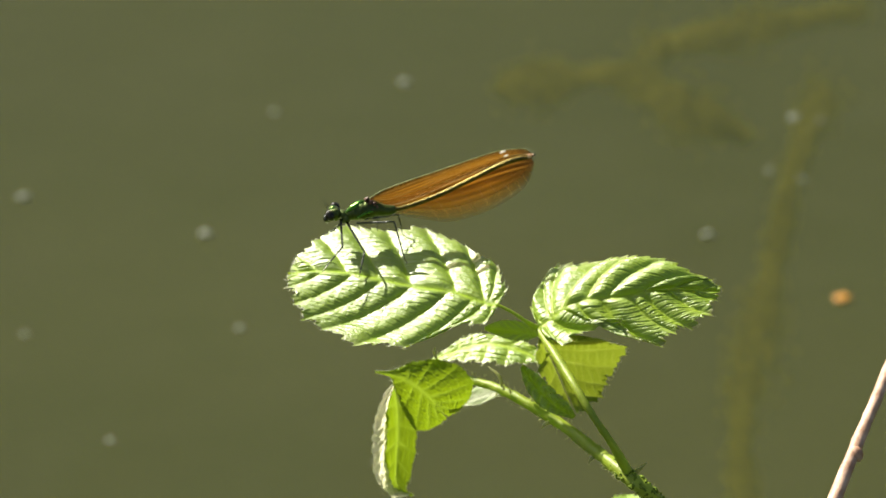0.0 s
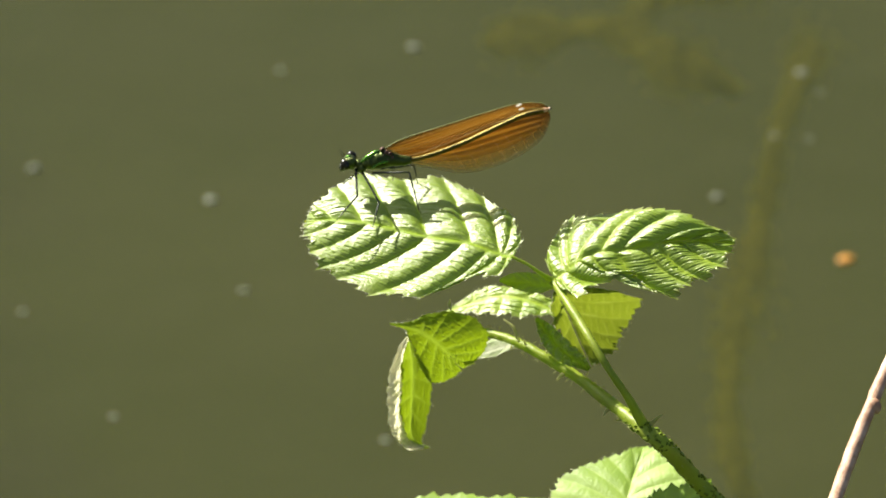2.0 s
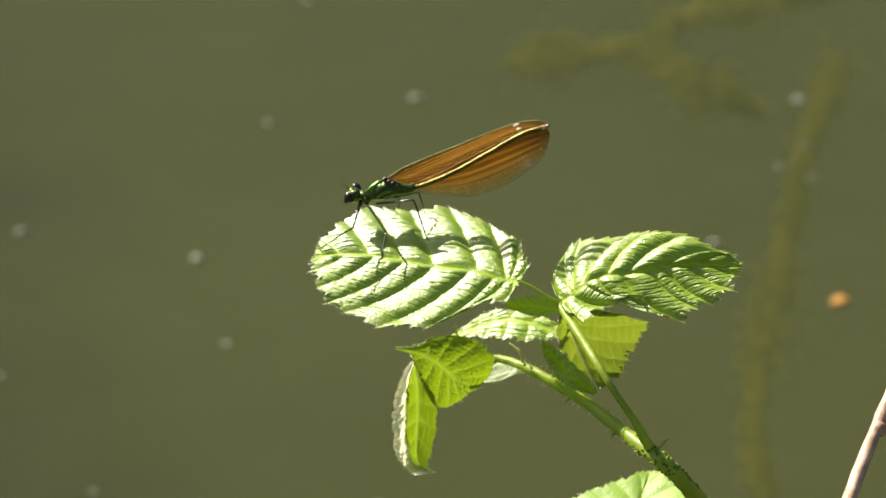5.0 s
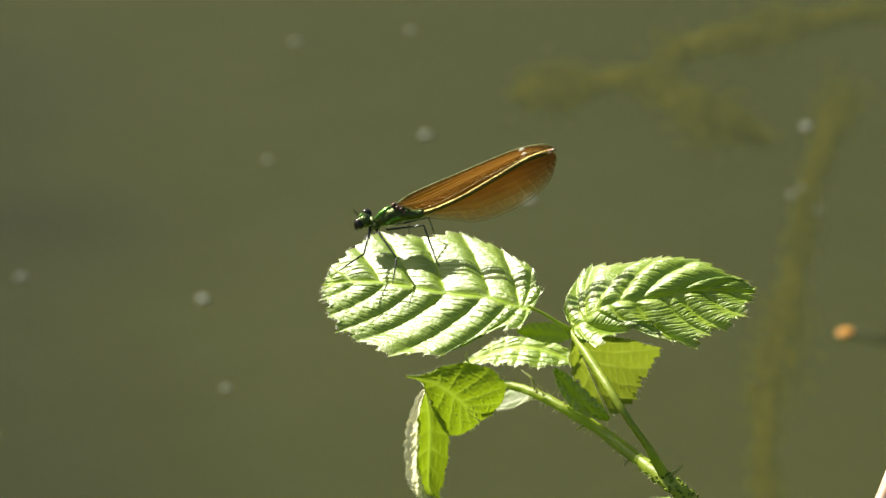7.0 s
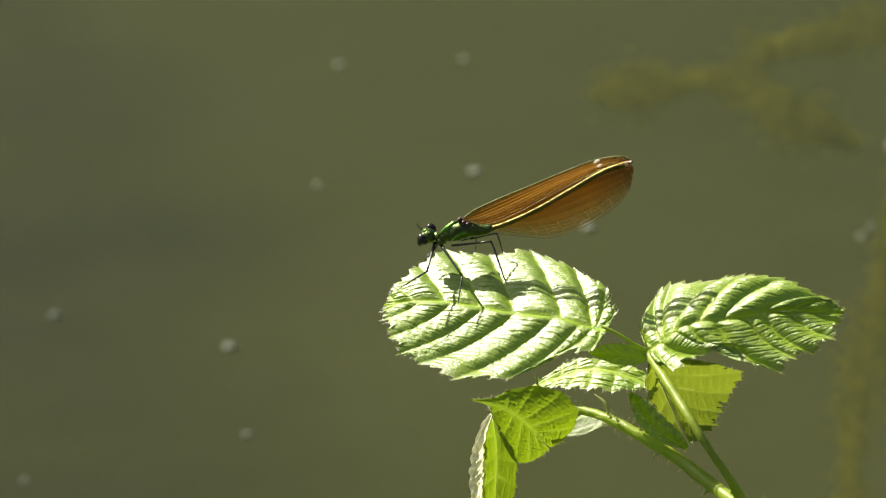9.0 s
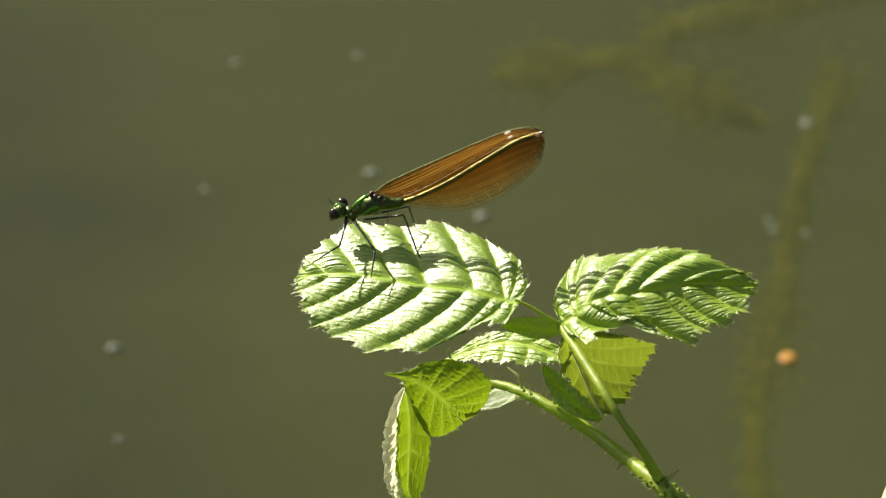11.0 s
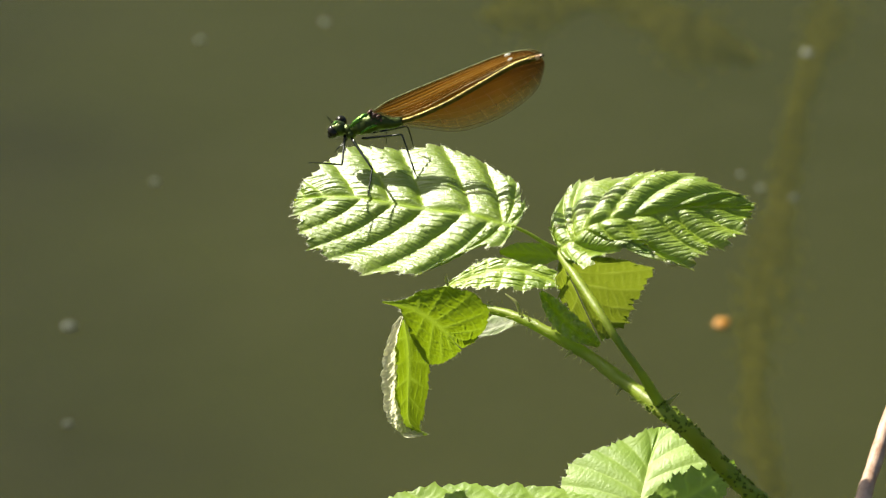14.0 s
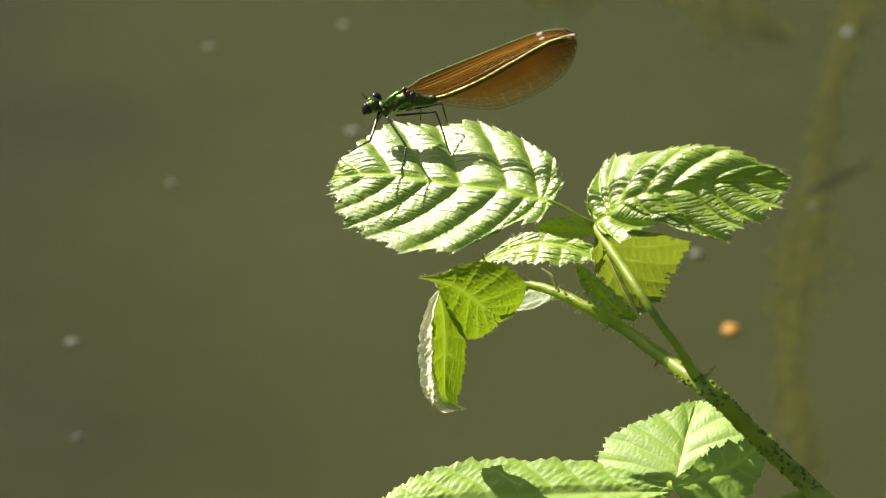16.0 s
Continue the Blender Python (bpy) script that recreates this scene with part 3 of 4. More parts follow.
def sprig():
    top = stage("bramble_sprig", "fresh green bramble sprig with toothed leaves arching over water", "plant")
    cane = [(5.2, -28.5, -27.5), (11.7, -30.3, -22.5), (18.4, -33.6, -17), (26.6, -38.7, -12), (31.2, -42.2, -3), (35.5, -45.5, 6), (40.3, -49.3, 12),
            (44.5, -52.8, 13), (50.7, -59.6, 5), (56.2, -65.3, 3), (62.8, -71.9, 6), (85, -98, 34), (140, -200, 150), (190, -330, 300), (205, -480, 420), (205, -560, 440)]
    part("cane", tube(cane, [0.85, 1.0, 1.1, 1.2, 1.3, 1.4, 1.65, 1.65, 1.7, 1.7, 2.0, 2.2, 2.4, 2.7, 3.0, 3.2], 14, 150, 0.22), STEM, top, "bright green ridged bramble cane")
    stalk = [(20.5, -17.3, -2), (24.5, -23.3, 8), (28.8, -30.3, 16), (32.4, -36.2, 18), (36.3, -41.9, 16), (39.6, -47.9, 12)]
    part("leaf_stalk", tube(stalk, [0.8, 0.95, 0.85, 0.75, 0.8, 1.2], 12, 50, 0.18), STEM, top, "slender green leaf stalk")
    part("leaf_stalk", tube([(11.5, -11.9, 0.3), (14.8, -13.5, 0.5), (17.8, -15.5, 0), (20.9, -17.4, -2)], [0.32, 0.32, 0.4, 0.7], 8, 24, 0.1), STEM, top)
    part("leaf_stalk", tube([(5.4, -28.6, -27.5), (3.6, -30.2, -28.5), (0.6, -34.2, -27.5)], [1.1, 0.7, 0.5], 8, 14, 0.1), STEM, top)

    part("leaf_stalk", tube([(22.9, -22.8, -19.5), (22.3, -23.6, -21.5), (21.4, -24.2, -22.5)], [0.4, 0.4, 0.5], 8, 14, 0.1), STEM, top)

    # the pale leaflet that bears the insect
    pale = blade("leaflet", top, [(11.5, -11.9, 0), (9.1, -11.4, 0), (3.1, -9.3, 0.1), (-2.6, -8.4, 0.2), (-6.9, -7.8, 0.2), (-14.2, -6.2, 0.2), (-21.2, -4.9, 0), (-27.9, -4.6, -0.3), (-33.3, -5.3, -1)],
                 [(0, 12.4, -11.4, -0.6), (0.02, 13.5, -8.8, -3.5), (0.04, 11.6, -3.9, -8.9), (0.057, 4.9, 0.3, -13.5), (0.199, -4.1, 4.2, -15.3), (0.415, -12.5, 3.7, -13.0),
                  (0.565, -21.1, 4.9, -12.7), (0.724, -26.6, 2.3, -8.3), (0.866, -31.3, -1.7, -3.6), (0.958, -32.6, -3.6, -2.3), (1, -33.4, -5.4, -0.9)],
                 [(0, 11.9, -12.4, 0.5), (0.015, 8.8, -15.7, 4.4), (0.049, -1.8, -17.9, 7.2), (0.111, -8.1, -20.8, 11.5), (0.228, -18.9, -20.2, 12.7), (0.407, -25.8, -16.9, 10.3),
                  (0.545, -29.6, -14.6, 9.2), (0.69, -31.8, -11.4, 7.0), (0.832, -33.1, -7.8, 3.4), (0.939, -33.5, -6.3, 1.0), (1, -33.4, -5.5, -0.8)],
                 LEAF, origin=HINGE, pleat=0.125, skew=0.34, bow=(0.06, -0.07), tooth=1.15, crease=0.31, gap=1.65, lean=0.3, hairs=500, seed=1.3, fine=(22, 96),
                 label="pale shining leaflet with deep pleats and toothed rim")
    # the second large leaflet, its lower half folded down
    second = blade("leaflet", top, [(20.9, -16.6, 0), (23.5, -14.8, 0.6), (25.9, -12.7, 1.2), (29.0, -11.3, 1.5), (32.5, -10.7, 1.5), (36.4, -10.4, 1.2), (41.1, -9.6, 0.8), (45.0, -8.8, 0), (49.7, -8.6, -1), (54.8, -8.8, -2), (59.6, -8.9, -3)],
          [(0, 20.7, -16.4, -0.1), (0.019, 19.3, -12.7, -3.9), (0.075, 22.4, -6.0, -10.0), (0.094, 25.4, -3.9, -10.7), (0.139, 34.8, -2.8, -9.1), (0.293, 39.6, -1.9, -6.6), (0.399, 47.6, -2.6, -5.0),
           (0.578, 55.4, -6.0, -3.4), (0.75, 57.5, -6.8, -3.6), (0.893, 59.1, -8.3, -3.4), (1, 59.7, -8.9, -3)],
          [(0, 21.1, -16.8, 0.3), (0.03, 25.6, -20.3, 5.9), (0.067, 32.6, -17.1, 3.3), (0.16, 37.1, -14.9, 4.2), (0.233, 41.2, -19.2, 5.5), (0.363, 46.6, -20.4, 4.3), (0.521, 49.6, -17.6, 3.6),
           (0.597, 53.1, -16.6, 2.5), (0.731, 57.2, -13.6, 1.0), (0.862, 58.6, -10.6, -2), (1, 59.7, -9.0, -3)],
          LEAF_GLOSSY, origin=FORK, pleat=0.17, skew=0.45, bow=(-0.10, 0.10), tooth=1.3, crease=0.2, gap=1.6, lean=0.2, rim=1.0, hairs=260, seed=2.1, fine=(22, 80),
          label="glossy green leaflet with a folded lower half")
    # the hanging leaflet lit from behind
    blade("leaflet", top, [(21.2, -18.9, -4.2), (22.6, -22.2, -18.375), (24.4, -25.6, -25.9), (26.5, -30.4, -30.1), (29.1, -36.1, -32.2)],
          [(0, 22.4, -18.5, -4.8), (0.037, 28.5, -18.2, -5.5), (0.089, 33.8, -18.6, -8.1), (0.321, 38.8, -19.9, -15.5), (0.51, 36.8, -24.6, -24.1), (0.681, 35.0, -29.0, -27.6), (0.837, 34.1, -32.1, -29.7),
           (0.912, 31.2, -35.2, -30.4), (1, 29.3, -36.2, -30.8)],
          [(0, 20.8, -19.6, -6.9), (0.265, 20.3, -23.0, -18.2), (0.526, 21.2, -26.7, -24.7), (0.681, 23.3, -30.4, -27.8), (0.837, 25.5, -33.4, -29.8), (1, 28.8, -36.2, -30.8)],
          LEAF_YOUNG, pleat=0.09, skew=0.5, bow=(0.08, 0.0), tooth=1.3, jags=3, crease=0.16, curl=(-0.12, 0.0), rim=0.0, hairs=520, seed=3.2, face=(0, 0.3, 0.9), fine=(16, 50),
          label="leaflet glowing with sun from behind")
    leaf("leaflet", top, [(17.1, -25.5, -7), (20.2, -29.7, -4), (24.1, -33.7, 0), (28.3, -36.5, 2)],
         [0.4, 1.6, 2.0, 2.1, 1.8, 0.5], [0.4, 1.6, 2.4, 2.5, 1.6, 0.4], (0.8, 0.7, -0.15), (-0.8, -0.6, 0.12),
         LEAF, veins=8, pleat=0.9, tooth=0.7, wrinkle=0.7, seed=4.4, res=(110, 16), rim=0.9, label="small dark folded leaflet in shade")
    # the narrow leaflet seen along its edge
    blade("leaflet", top, [(21.6, -24.1, -22.5), (18.0, -22.4, -23.5), (13.6, -21.0, -24.5), (9.1, -20.6, -25.5), (4.7, -21.7, -26.5), (0.8, -23.0, -27.5), (-2.7, -24.3, -28.5)],
          [(0, 22.0, -23.8, -22.8), (0.137, 20.8, -21.9, -24.1), (0.297, 16.9, -20.0, -25.5), (0.472, 11.4, -18.9, -26.8), (0.623, 6.9, -18.7, -28.4), (0.738, 3.6, -20.0, -28.8), (0.853, 0.8, -21.9, -28.6), (1, -2.8, -24.1, -28.8)],
          [(0, 21.6, -25.2, -21.7), (0.137, 18.0, -24.8, -21.7), (0.297, 13.5, -25.2, -21.2), (0.472, 8.6, -24.6, -22.1), (0.623, 4.7, -24.5, -23.6), (0.76, 1.3, -24.3, -25.4), (0.876, -0.9, -24.5, -26.7), (1, -2.7, -24.4, -28.5)],
          LEAF_GLOSSY, pleat=0.07, skew=0.4, tooth=0.8, crease=0.28, gap=1.3, lean=0.15, rim=1.0, hairs=200, seed=5.1, fine=(18, 40), label="narrow pale leaflet seen along its edge")
    leaf("leaflet", top, [(20.9, -18.4, -6), (16.0, -17.9, -7), (9.1, -17.3, -8)],
         [0.5, 1.8, 2.2, 1.8, 0.4], [0.5, 1.6, 2.0, 1.5, 0.3], (0.0, 1.0, -0.4), (0.0, -1.0, 0.12),
         LEAF, veins=7, pleat=0.4, tooth=0.5, seed=6.4, res=(90, 14), rim=0.9, label="small dark leaflet behind the stalk")
    # the curling young leaves at the cane's end
    blade("leaflet", top, [(-1.4, -34.1, -26), (-2.6, -32.9, -25), (-4.6, -31.0, -23.5), (-7.4, -29.0, -22), (-11.0, -27.4, -21), (-14.7, -26.7, -21)],
          [(0, 1.0, -37.2, -28.0), (0.03, 3.4, -36.0, -27.0), (0.063, 5.8, -33.4, -25.0), (0.164, 6.4, -29.9, -22.8), (0.298, 3.5, -26.2, -21.6), (0.42, -1.7, -24.5, -21.2), (0.551, -6.8, -24.9, -21.2), (0.721, -10.7, -26.4, -21), (1, -14.9, -26.6, -21.0)],
          [(0, 0.9, -37.3, -28.1), (0.074, -0.7, -38.7, -29.0), (0.164, -3.2, -40.2, -30), (0.298, -6.2, -40.1, -30), (0.44, -8.9, -35.3, -26.5), (0.588, -10.8, -29.6, -22.8), (0.785, -11.6, -28.0, -21.6), (1, -14.8, -26.9, -21.1)],
          LEAF_TENDER, pleat=0.06, skew=0.5, groove=0.06, tooth=0.35, crease=0.30, gap=1.9, curl=(0.22, 0.12), rim=0.1, hairs=220, seed=7.7, face=(0, -0.3, 0.9), fine=(18, 50), label="young yellow-green leaf curling over")
    blade("leaflet", top, [(-10.6, -30.5, -26), (-9.9, -35.4, -30), (-9.9, -41.0, -34), (-10.2, -46.7, -38), (-10.0, -51.9, -41), (-6.3, -54.2, -41)],
          [(0, -10.5, -30.7, -26.0), (0.147, -8.0, -34.8, -28.6), (0.339, -5.9, -39.9, -32.4), (0.487, -6.2, -45.0, -36), (0.637, -7.2, -50.1, -39), (0.795, -8.0, -53.1, -40.5), (1, -6.3, -54.3, -41.1)],
          [(0, -10.8, -30.6, -26.0), (0.147, -12.4, -34.8, -28.6), (0.339, -13.4, -40.5, -32.6), (0.487, -13.6, -45.6, -36.2), (0.637, -13.3, -50.1, -39), (0.795, -12.5, -53.1, -40.5), (1, -6.9, -54.5, -41.1)],
          LEAF_TENDER, pleat=0.05, skew=0.5, groove=0.04, tooth=0.45, crease=0.07, gap=1.3, rim=1.0, hairs=160, seed=8.3, face=(0, -0.4, 1), fine=(16, 40), label="hanging young leaf rolled at its edges")
    part("rolled_edge", roll([(-10.9, -29.7, -25), (-12.2, -32.0, -26.5), (-13.4, -36.0, -29.5), (-13.9, -41.0, -33), (-14.1, -45.4, -36), (-13.5, -49.4, -38.5), (-12.3, -52.2, -40), (-10.2, -53.9, -41), (-7.5, -54.2, -41)],
                             [0.2, 0.6, 1.0, 1.25, 1.3, 1.2, 1.0, 0.8, 0.2]), CURL, top, "crinkled pale rolled leaf edge")
    leaf("bud", top, [(13.2, -31.5, -36), (10.3, -32.0, -38), (7.2, -33.0, -39), (3.9, -34.2, -40)], [0.5, 1.6, 2.2, 1.8, 0.3], [0.5, 1.2, 1.6, 1.2, 0.3],
         (0.1, 1.0, -0.8), (-0.1, -1.0, 0.2), BUD, veins=5, pleat=0.35, tooth=0.4, wrinkle=0.06, hairs=160, seed=12.5, res=(80, 16), rim=0.0, label="pale downy bud under the cane")
    # stipules and prickles
    for pts in ([(12.9, -30.1, -19), (12.2, -27.6, -19), (10.0, -25.7, -20)], [(-1.4, -23.7, -13), (-1.8, -22.5, -13), (-1.7, -21.4, -13)],
                [(38.8, -49.4, 5), (36.3, -47.7, 6), (34.3, -46.3, 6)], [(41.7, -48.3, 4), (42.6, -47.0, 4), (44.0, -46.0, 4)]):
        part("stipule", tube(pts, [0.22, 0.36, 0.06], 6, 10), THORN, top)
    for a, b in (((19.6, -33.0), (20.0, -30.6)), ((22.9, -37.6), (21.5, -38.9)), ((32.7, -44.5), (31.4, -46.4)), ((14.8, -31.3), (14.5, -30.1)),
                 ((13.3, -30.6), (13.4, -29.3)), ((40.9, -48.1), (43.4, -46.4)), ((35.5, -47.1), (33.9, -47.1)), ((11.7, -31.5), (11.5, -32.4))):
        d = math.hypot(b[0] - a[0], b[1] - a[1])
        z = float(np.interp(a[0], (11, 18, 26, 33, 45), (-20, -16, -11, 1, 13)))
        part("thorn", tube([(*a, z), ((a[0] + b[0]) / 2 - 0.1 * d, (a[1] + b[1]) / 2, z + 0.3), (*b, z + 0.6)], [0.28 * min(d, 2.2), 0.14 * min(d, 2.2), 0.03], 7, 8), THORN, top)
    # short down along the cane
    rnd = random.Random(5)
    bm = bmesh.new()
    line = spline(cane[:10], 300)
    for i in range(240):
        p = line[rnd.randrange(0, 299)]
        a = rnd.uniform(0, 6.28)
        d = np.array([math.cos(a), math.sin(a), rnd.uniform(-0.4, 0.6)])
        tube([p + d * 1.4, p + d * (2.0 + rnd.random() * 0.5)], [0.05, 0.02], 3, 2, bm=bm)
    tagged(part("down", bm, THORN, top, "fine pale hairs on the cane"), kind="stuff")

    # the two broad leaves lower down
    blade("leaflet", top, [(35.3, -71.5, -30), (36.2, -68.5, -33), (37.5, -64.1, -37), (39.0, -59.3, -42), (41.2, -54.3, -47)],
          [(0, 33.9, -72.4, -30.6), (0.03, 29.0, -72.3, -30.9), (0.06, 22.9, -69.7, -32.6), (0.12, 20.6, -65.4, -35.5), (0.22, 22.8, -61.2, -38.5), (0.337, 27.7, -58.6, -40.6), (0.525, 33.1, -56.8, -43.0), (0.702, 38.4, -54.8, -45.6), (1, 41.0, -54.3, -47.9)],
          [(0, 36.6, -72.4, -30.7), (0.06, 42.9, -70.7, -32.0), (0.18, 47.8, -65.8, -35.6), (0.352, 50.0, -61.2, -39.1), (0.554, 46.6, -57.6, -42.7), (0.758, 43.5, -55.0, -45.9), (1, 41.6, -54.2, -48.0)],
          LEAF_SOFT, pleat=0.06, skew=0.45, lean=0.3, groove=0.08, bow=(0.05, -0.05), tooth=0.9, crease=0.04, gap=2.2, rim=0.2, hairs=160, seed=9.4, fine=(18, 60), label="broad light green leaf with a fan of veins")
    leaf("leaflet", top, [(34.7, -70.4, -9), (41.5, -69.0, -13), (48.3, -66.3, -18), (55.4, -61.4, -26)],
         [1.0, 2.6, 4.2, 4.8, 4.0, 2.6, 0.5], [1.5, 7.0, 8.6, 8.0, 6.0, 3.6, 0.5], (-0.3, 0.9, -0.6), (0.3, -0.9, 0.5),
         LEAF_SOFT, veins=6, pleat=0.5, tooth=1.2, wrinkle=0.08, seed=10.2, res=(130, 26), rim=0.3, label="light green leaf bent behind the cane")
    leaf("leaflet", top, [(34.2, -72.0, -31), (16.7, -71.9, -33), (-0.2, -72.5, -34), (-14.2, -73.3, -35), (-26.1, -74.6, -37)],
         [1.5, 4.6, 6.6, 7.2, 8.2, 8.0, 6.6, 4.4, 0.8], [2, 9, 12, 13, 13, 12, 10, 6, 0.8], (0.0, 1.0, -0.75), (0.0, -1.0, 0.7),
         LEAF_SOFT, veins=9, pleat=0.35, sweep=0.8, tooth=0.8, droop=(0.15, 0.1), wrinkle=0.25, seed=11.6, res=(190, 34), rim=0.3, label="long light green leaf with crinkled surface")
    part("leaf_stalk", tube([(34.5, -70.4, -30), (41.4, -74.1, -20), (51.5, -74.3, -4), (61.7, -71.6, 5)], [0.7, 0.9, 1.0, 1.2], 9, 24, 0.15), STEM, top)
    return top, pale, second


SPRIG, PERCH, SECOND = sprig()


def aphids():
    """Dark plant lice sitting close together on the cane."""
    top = stage("aphid_colony", "green aphids clustered on the bramble cane", "insects")
    top["kind"] = "stuff"
    rnd = random.Random(11)
    bm = bmesh.new()
    line = spline([(36.3, -46.0, 7.5), (40.0, -48.9, 12), (44.3, -52.5, 13), (50.8, -59.5, 5), (56.3, -65.3, 3), (62.8, -71.8, 6)], 200)
    for i in range(170):
        k = int(199 * rnd.random())
        d = line[min(k + 1, 199)] - line[max(k - 1, 0)]
        n = np.array([-d[1], d[0], 0]) / (np.hypot(d[0], d[1]) + 1e-9)
        a = rnd.choice((0.1, 0.5, 1.5, 2.7)) + rnd.gauss(0, 0.6)
        p = line[k] + 1.7 * (math.cos(a) * n + math.sin(a) * np.array([0, 0, 1.0]))
        blob(p, (rnd.uniform(0.3, 0.62), rnd.uniform(0.22, 0.42), 0.35), rnd.uniform(0, 180), 0.3, 1, bm)
    part("aphid", bm, APHID, top)


aphids()


def twig():
    top = stage("dry_twig", "dry reddish-brown twig standing up beside the bramble", "twig")
    part("stalk", tube([(122.5, 30, -70), (106.5, -6, -42), (98.2, -26, -26), (91.2, -41, -14), (83.2, -59, 0), (75.5, -80, 20), (52, -160, 85), (30, -330, 260), (20, -560, 440)],
                       [0.9, 1.1, 1.25, 1.4, 1.5, 1.6, 2.0, 2.4, 2.6], 12, 90, 0.2), TWIG, top)
    part("node", blob((90.3, -44.5, -11), (1.5, 1.9, 1.5), 22, 0.2, 2), TWIG, top)
    return top


DRY_TWIG = twig()


def ant():
    top = new("ant")
    top.empty_display_size = 0.002
    tagged(top, "small dark ant walking along the lower bramble leaf", "ant")
    part("abdomen", blob((1.0, 0, 0.5), (0.75, 0.45, 0.45), 0, 0.1, 2), BUG, top)
    part("body", blob((0, 0, 0.55), (0.55, 0.27, 0.3), 0, 0.1, 2), BUG, top)
    part("head", blob((-0.85, 0, 0.5), (0.42, 0.34, 0.34), 0, 0.1, 2), BUG, top)
    for side in (1, -1):
        for x, reach in ((-0.3, -0.7), (0.0, 0.1), (0.3, 0.9)):
            part("leg", tube([(x, 0, 0.5), (x + 0.5 * reach, 0.6 * side, 0.8), (x + reach, 1.1 * side, 0.05)], [0.08, 0.07, 0.04], 5, 8), BUG, top)
        part("feeler", tube([(-1.15, 0.1 * side, 0.6), (-1.5, 0.35 * side, 0.9), (-1.9, 0.4 * side, 0.6)], [0.05, 0.05, 0.03], 5, 8), BUG, top)
    return top


ANT = ant()


# ---- the damselfly ----
def wing(name, parent, top, low, depth, lift, label="", rich=False):
    """One wing in the body's plane (mm): top and low are the leading and trailing edges, base to tip; depth: its distance in front of the body."""
    ns, nt = 120, 40
    a, b = spline([(*p, 0) for p in top], ns), spline([(*p, 0) for p in low], ns)
    s = np.linspace(0, 1, ns)
    verts, span, chord, cells = [], [], [], []
    for j in range(nt + 1):
        t = j / nt
        p = a * (1 - t) + b * t
        z = depth + lift * s + (0.028 if rich else 0.05) * np.cos(2 * math.pi * 6.5 * t) * np.clip(s * 6, 0, 1) * (1 - 0.4 * t) + 0.5 * np.sin(math.pi * s) * (0.5 - t) * (1 if depth > 0 else -1)
        p = p + np.stack([0 * s, lift * 0 * s, z], -1)
        verts.append(p)
        span.append(s)
        chord.append(0 * s + t)
        cells.append(np.abs(np.sin(math.pi * (s * 46 + 5 * t))) * (0.25 + 0.75 * np.abs(np.sin(math.pi * t * 13))))
    v = np.array(verts)
    me = bpy.data.meshes.new(name)
    k = np.arange(nt)[:, None] * ns + np.arange(ns - 1)[None, :]
    me.from_pydata((v.reshape(-1, 3) * MM).tolist(), [], np.stack([k, k + 1, k + ns + 1, k + ns], -1).reshape(-1, 4).tolist())
    for key, vals in (("span", span), ("chord", chord), ("cells", cells)):
        me.attributes.new(key, "FLOAT", "POINT").data.foreach_set("value", np.array(vals).reshape(-1))
    ob = part(name, me, WING_FORE if "fore" in name else WING, parent, label)
    for i, t in enumerate((0.10, 0.22, 0.34, 0.48, 0.62, 0.76, 0.88)):
        row = v[int(t * nt)][: ns - 4 - 4 * i: 6]
        part("vein", tube(row + np.array([0, 0, 0.03]), [0.06, 0.05, 0.02] if rich and i in (1, 4) else [0.022, 0.02, 0.012], 5, 40), GOLD, ob)
    if not rich:
        for i in range(11):
            foot = 0.16 + 0.062 * i
            way = []
            for t in np.linspace(0.4, 0.98, 7):
                at = foot + 0.22 * math.sqrt(t)
                if at < 0.985:
                    way.append(v[round(t * nt)][round(at * (ns - 1))] + np.array([0, 0, 0.04]))
            if len(way) > 3:
                part("vein", tube(way, [0.01, 0.02, 0.024, 0.016], 5, 24), GLINT, ob)
    part("leading_edge", tube(v[0][::6], [0.12, 0.09, 0.05], 6, 50), COSTA, ob, "dark green edge vein")
    # near forewing: the abdomen's sunlit highlight is put into this edge's pale gold
    part("trailing_edge", tube(v[nt][::6] + np.array([0, 0, 0.05]), [0.06, 0.045, 0.025] if rich else [0.03, 0.04, 0.045], 6, 50), GLINT if rich else MARGIN, ob)
    return ob


def leg(name, parent, points, r=0.26):
    """Thigh, shin and foot of one leg, hinged at its first point."""
    hip = Vector(points[0])
    rel = [np.array(Vector(p) - hip) for p in points]
    ob = part(name, tube(rel[:2], [r * 1.2, r * 0.85], 7, 8), DARK, parent)
    ob.location = hip * MM
    part("shin", tube([rel[1], 0.5 * (rel[1] + rel[2]) + np.array([0.05, 0.05, 0]), rel[2]], [r * 0.8, r * 0.7, r * 0.6], 6, 10), DARK, ob)
    part("foot", tube(rel[2:], [r * 0.55, r * 0.45, r * 0.3], 6, 10), DARK, ob)
    bm = bmesh.new()
    for i in range(9):
        q = rel[1] + (rel[2] - rel[1]) * (0.15 + 0.09 * i)
        tube([q, q + np.array([0.55 if i % 2 else -0.5, 0.15, 0.1])], [0.03, 0.015], 3, 2, bm=bm)
    part("bristles", bm, DARK, ob)
    return ob


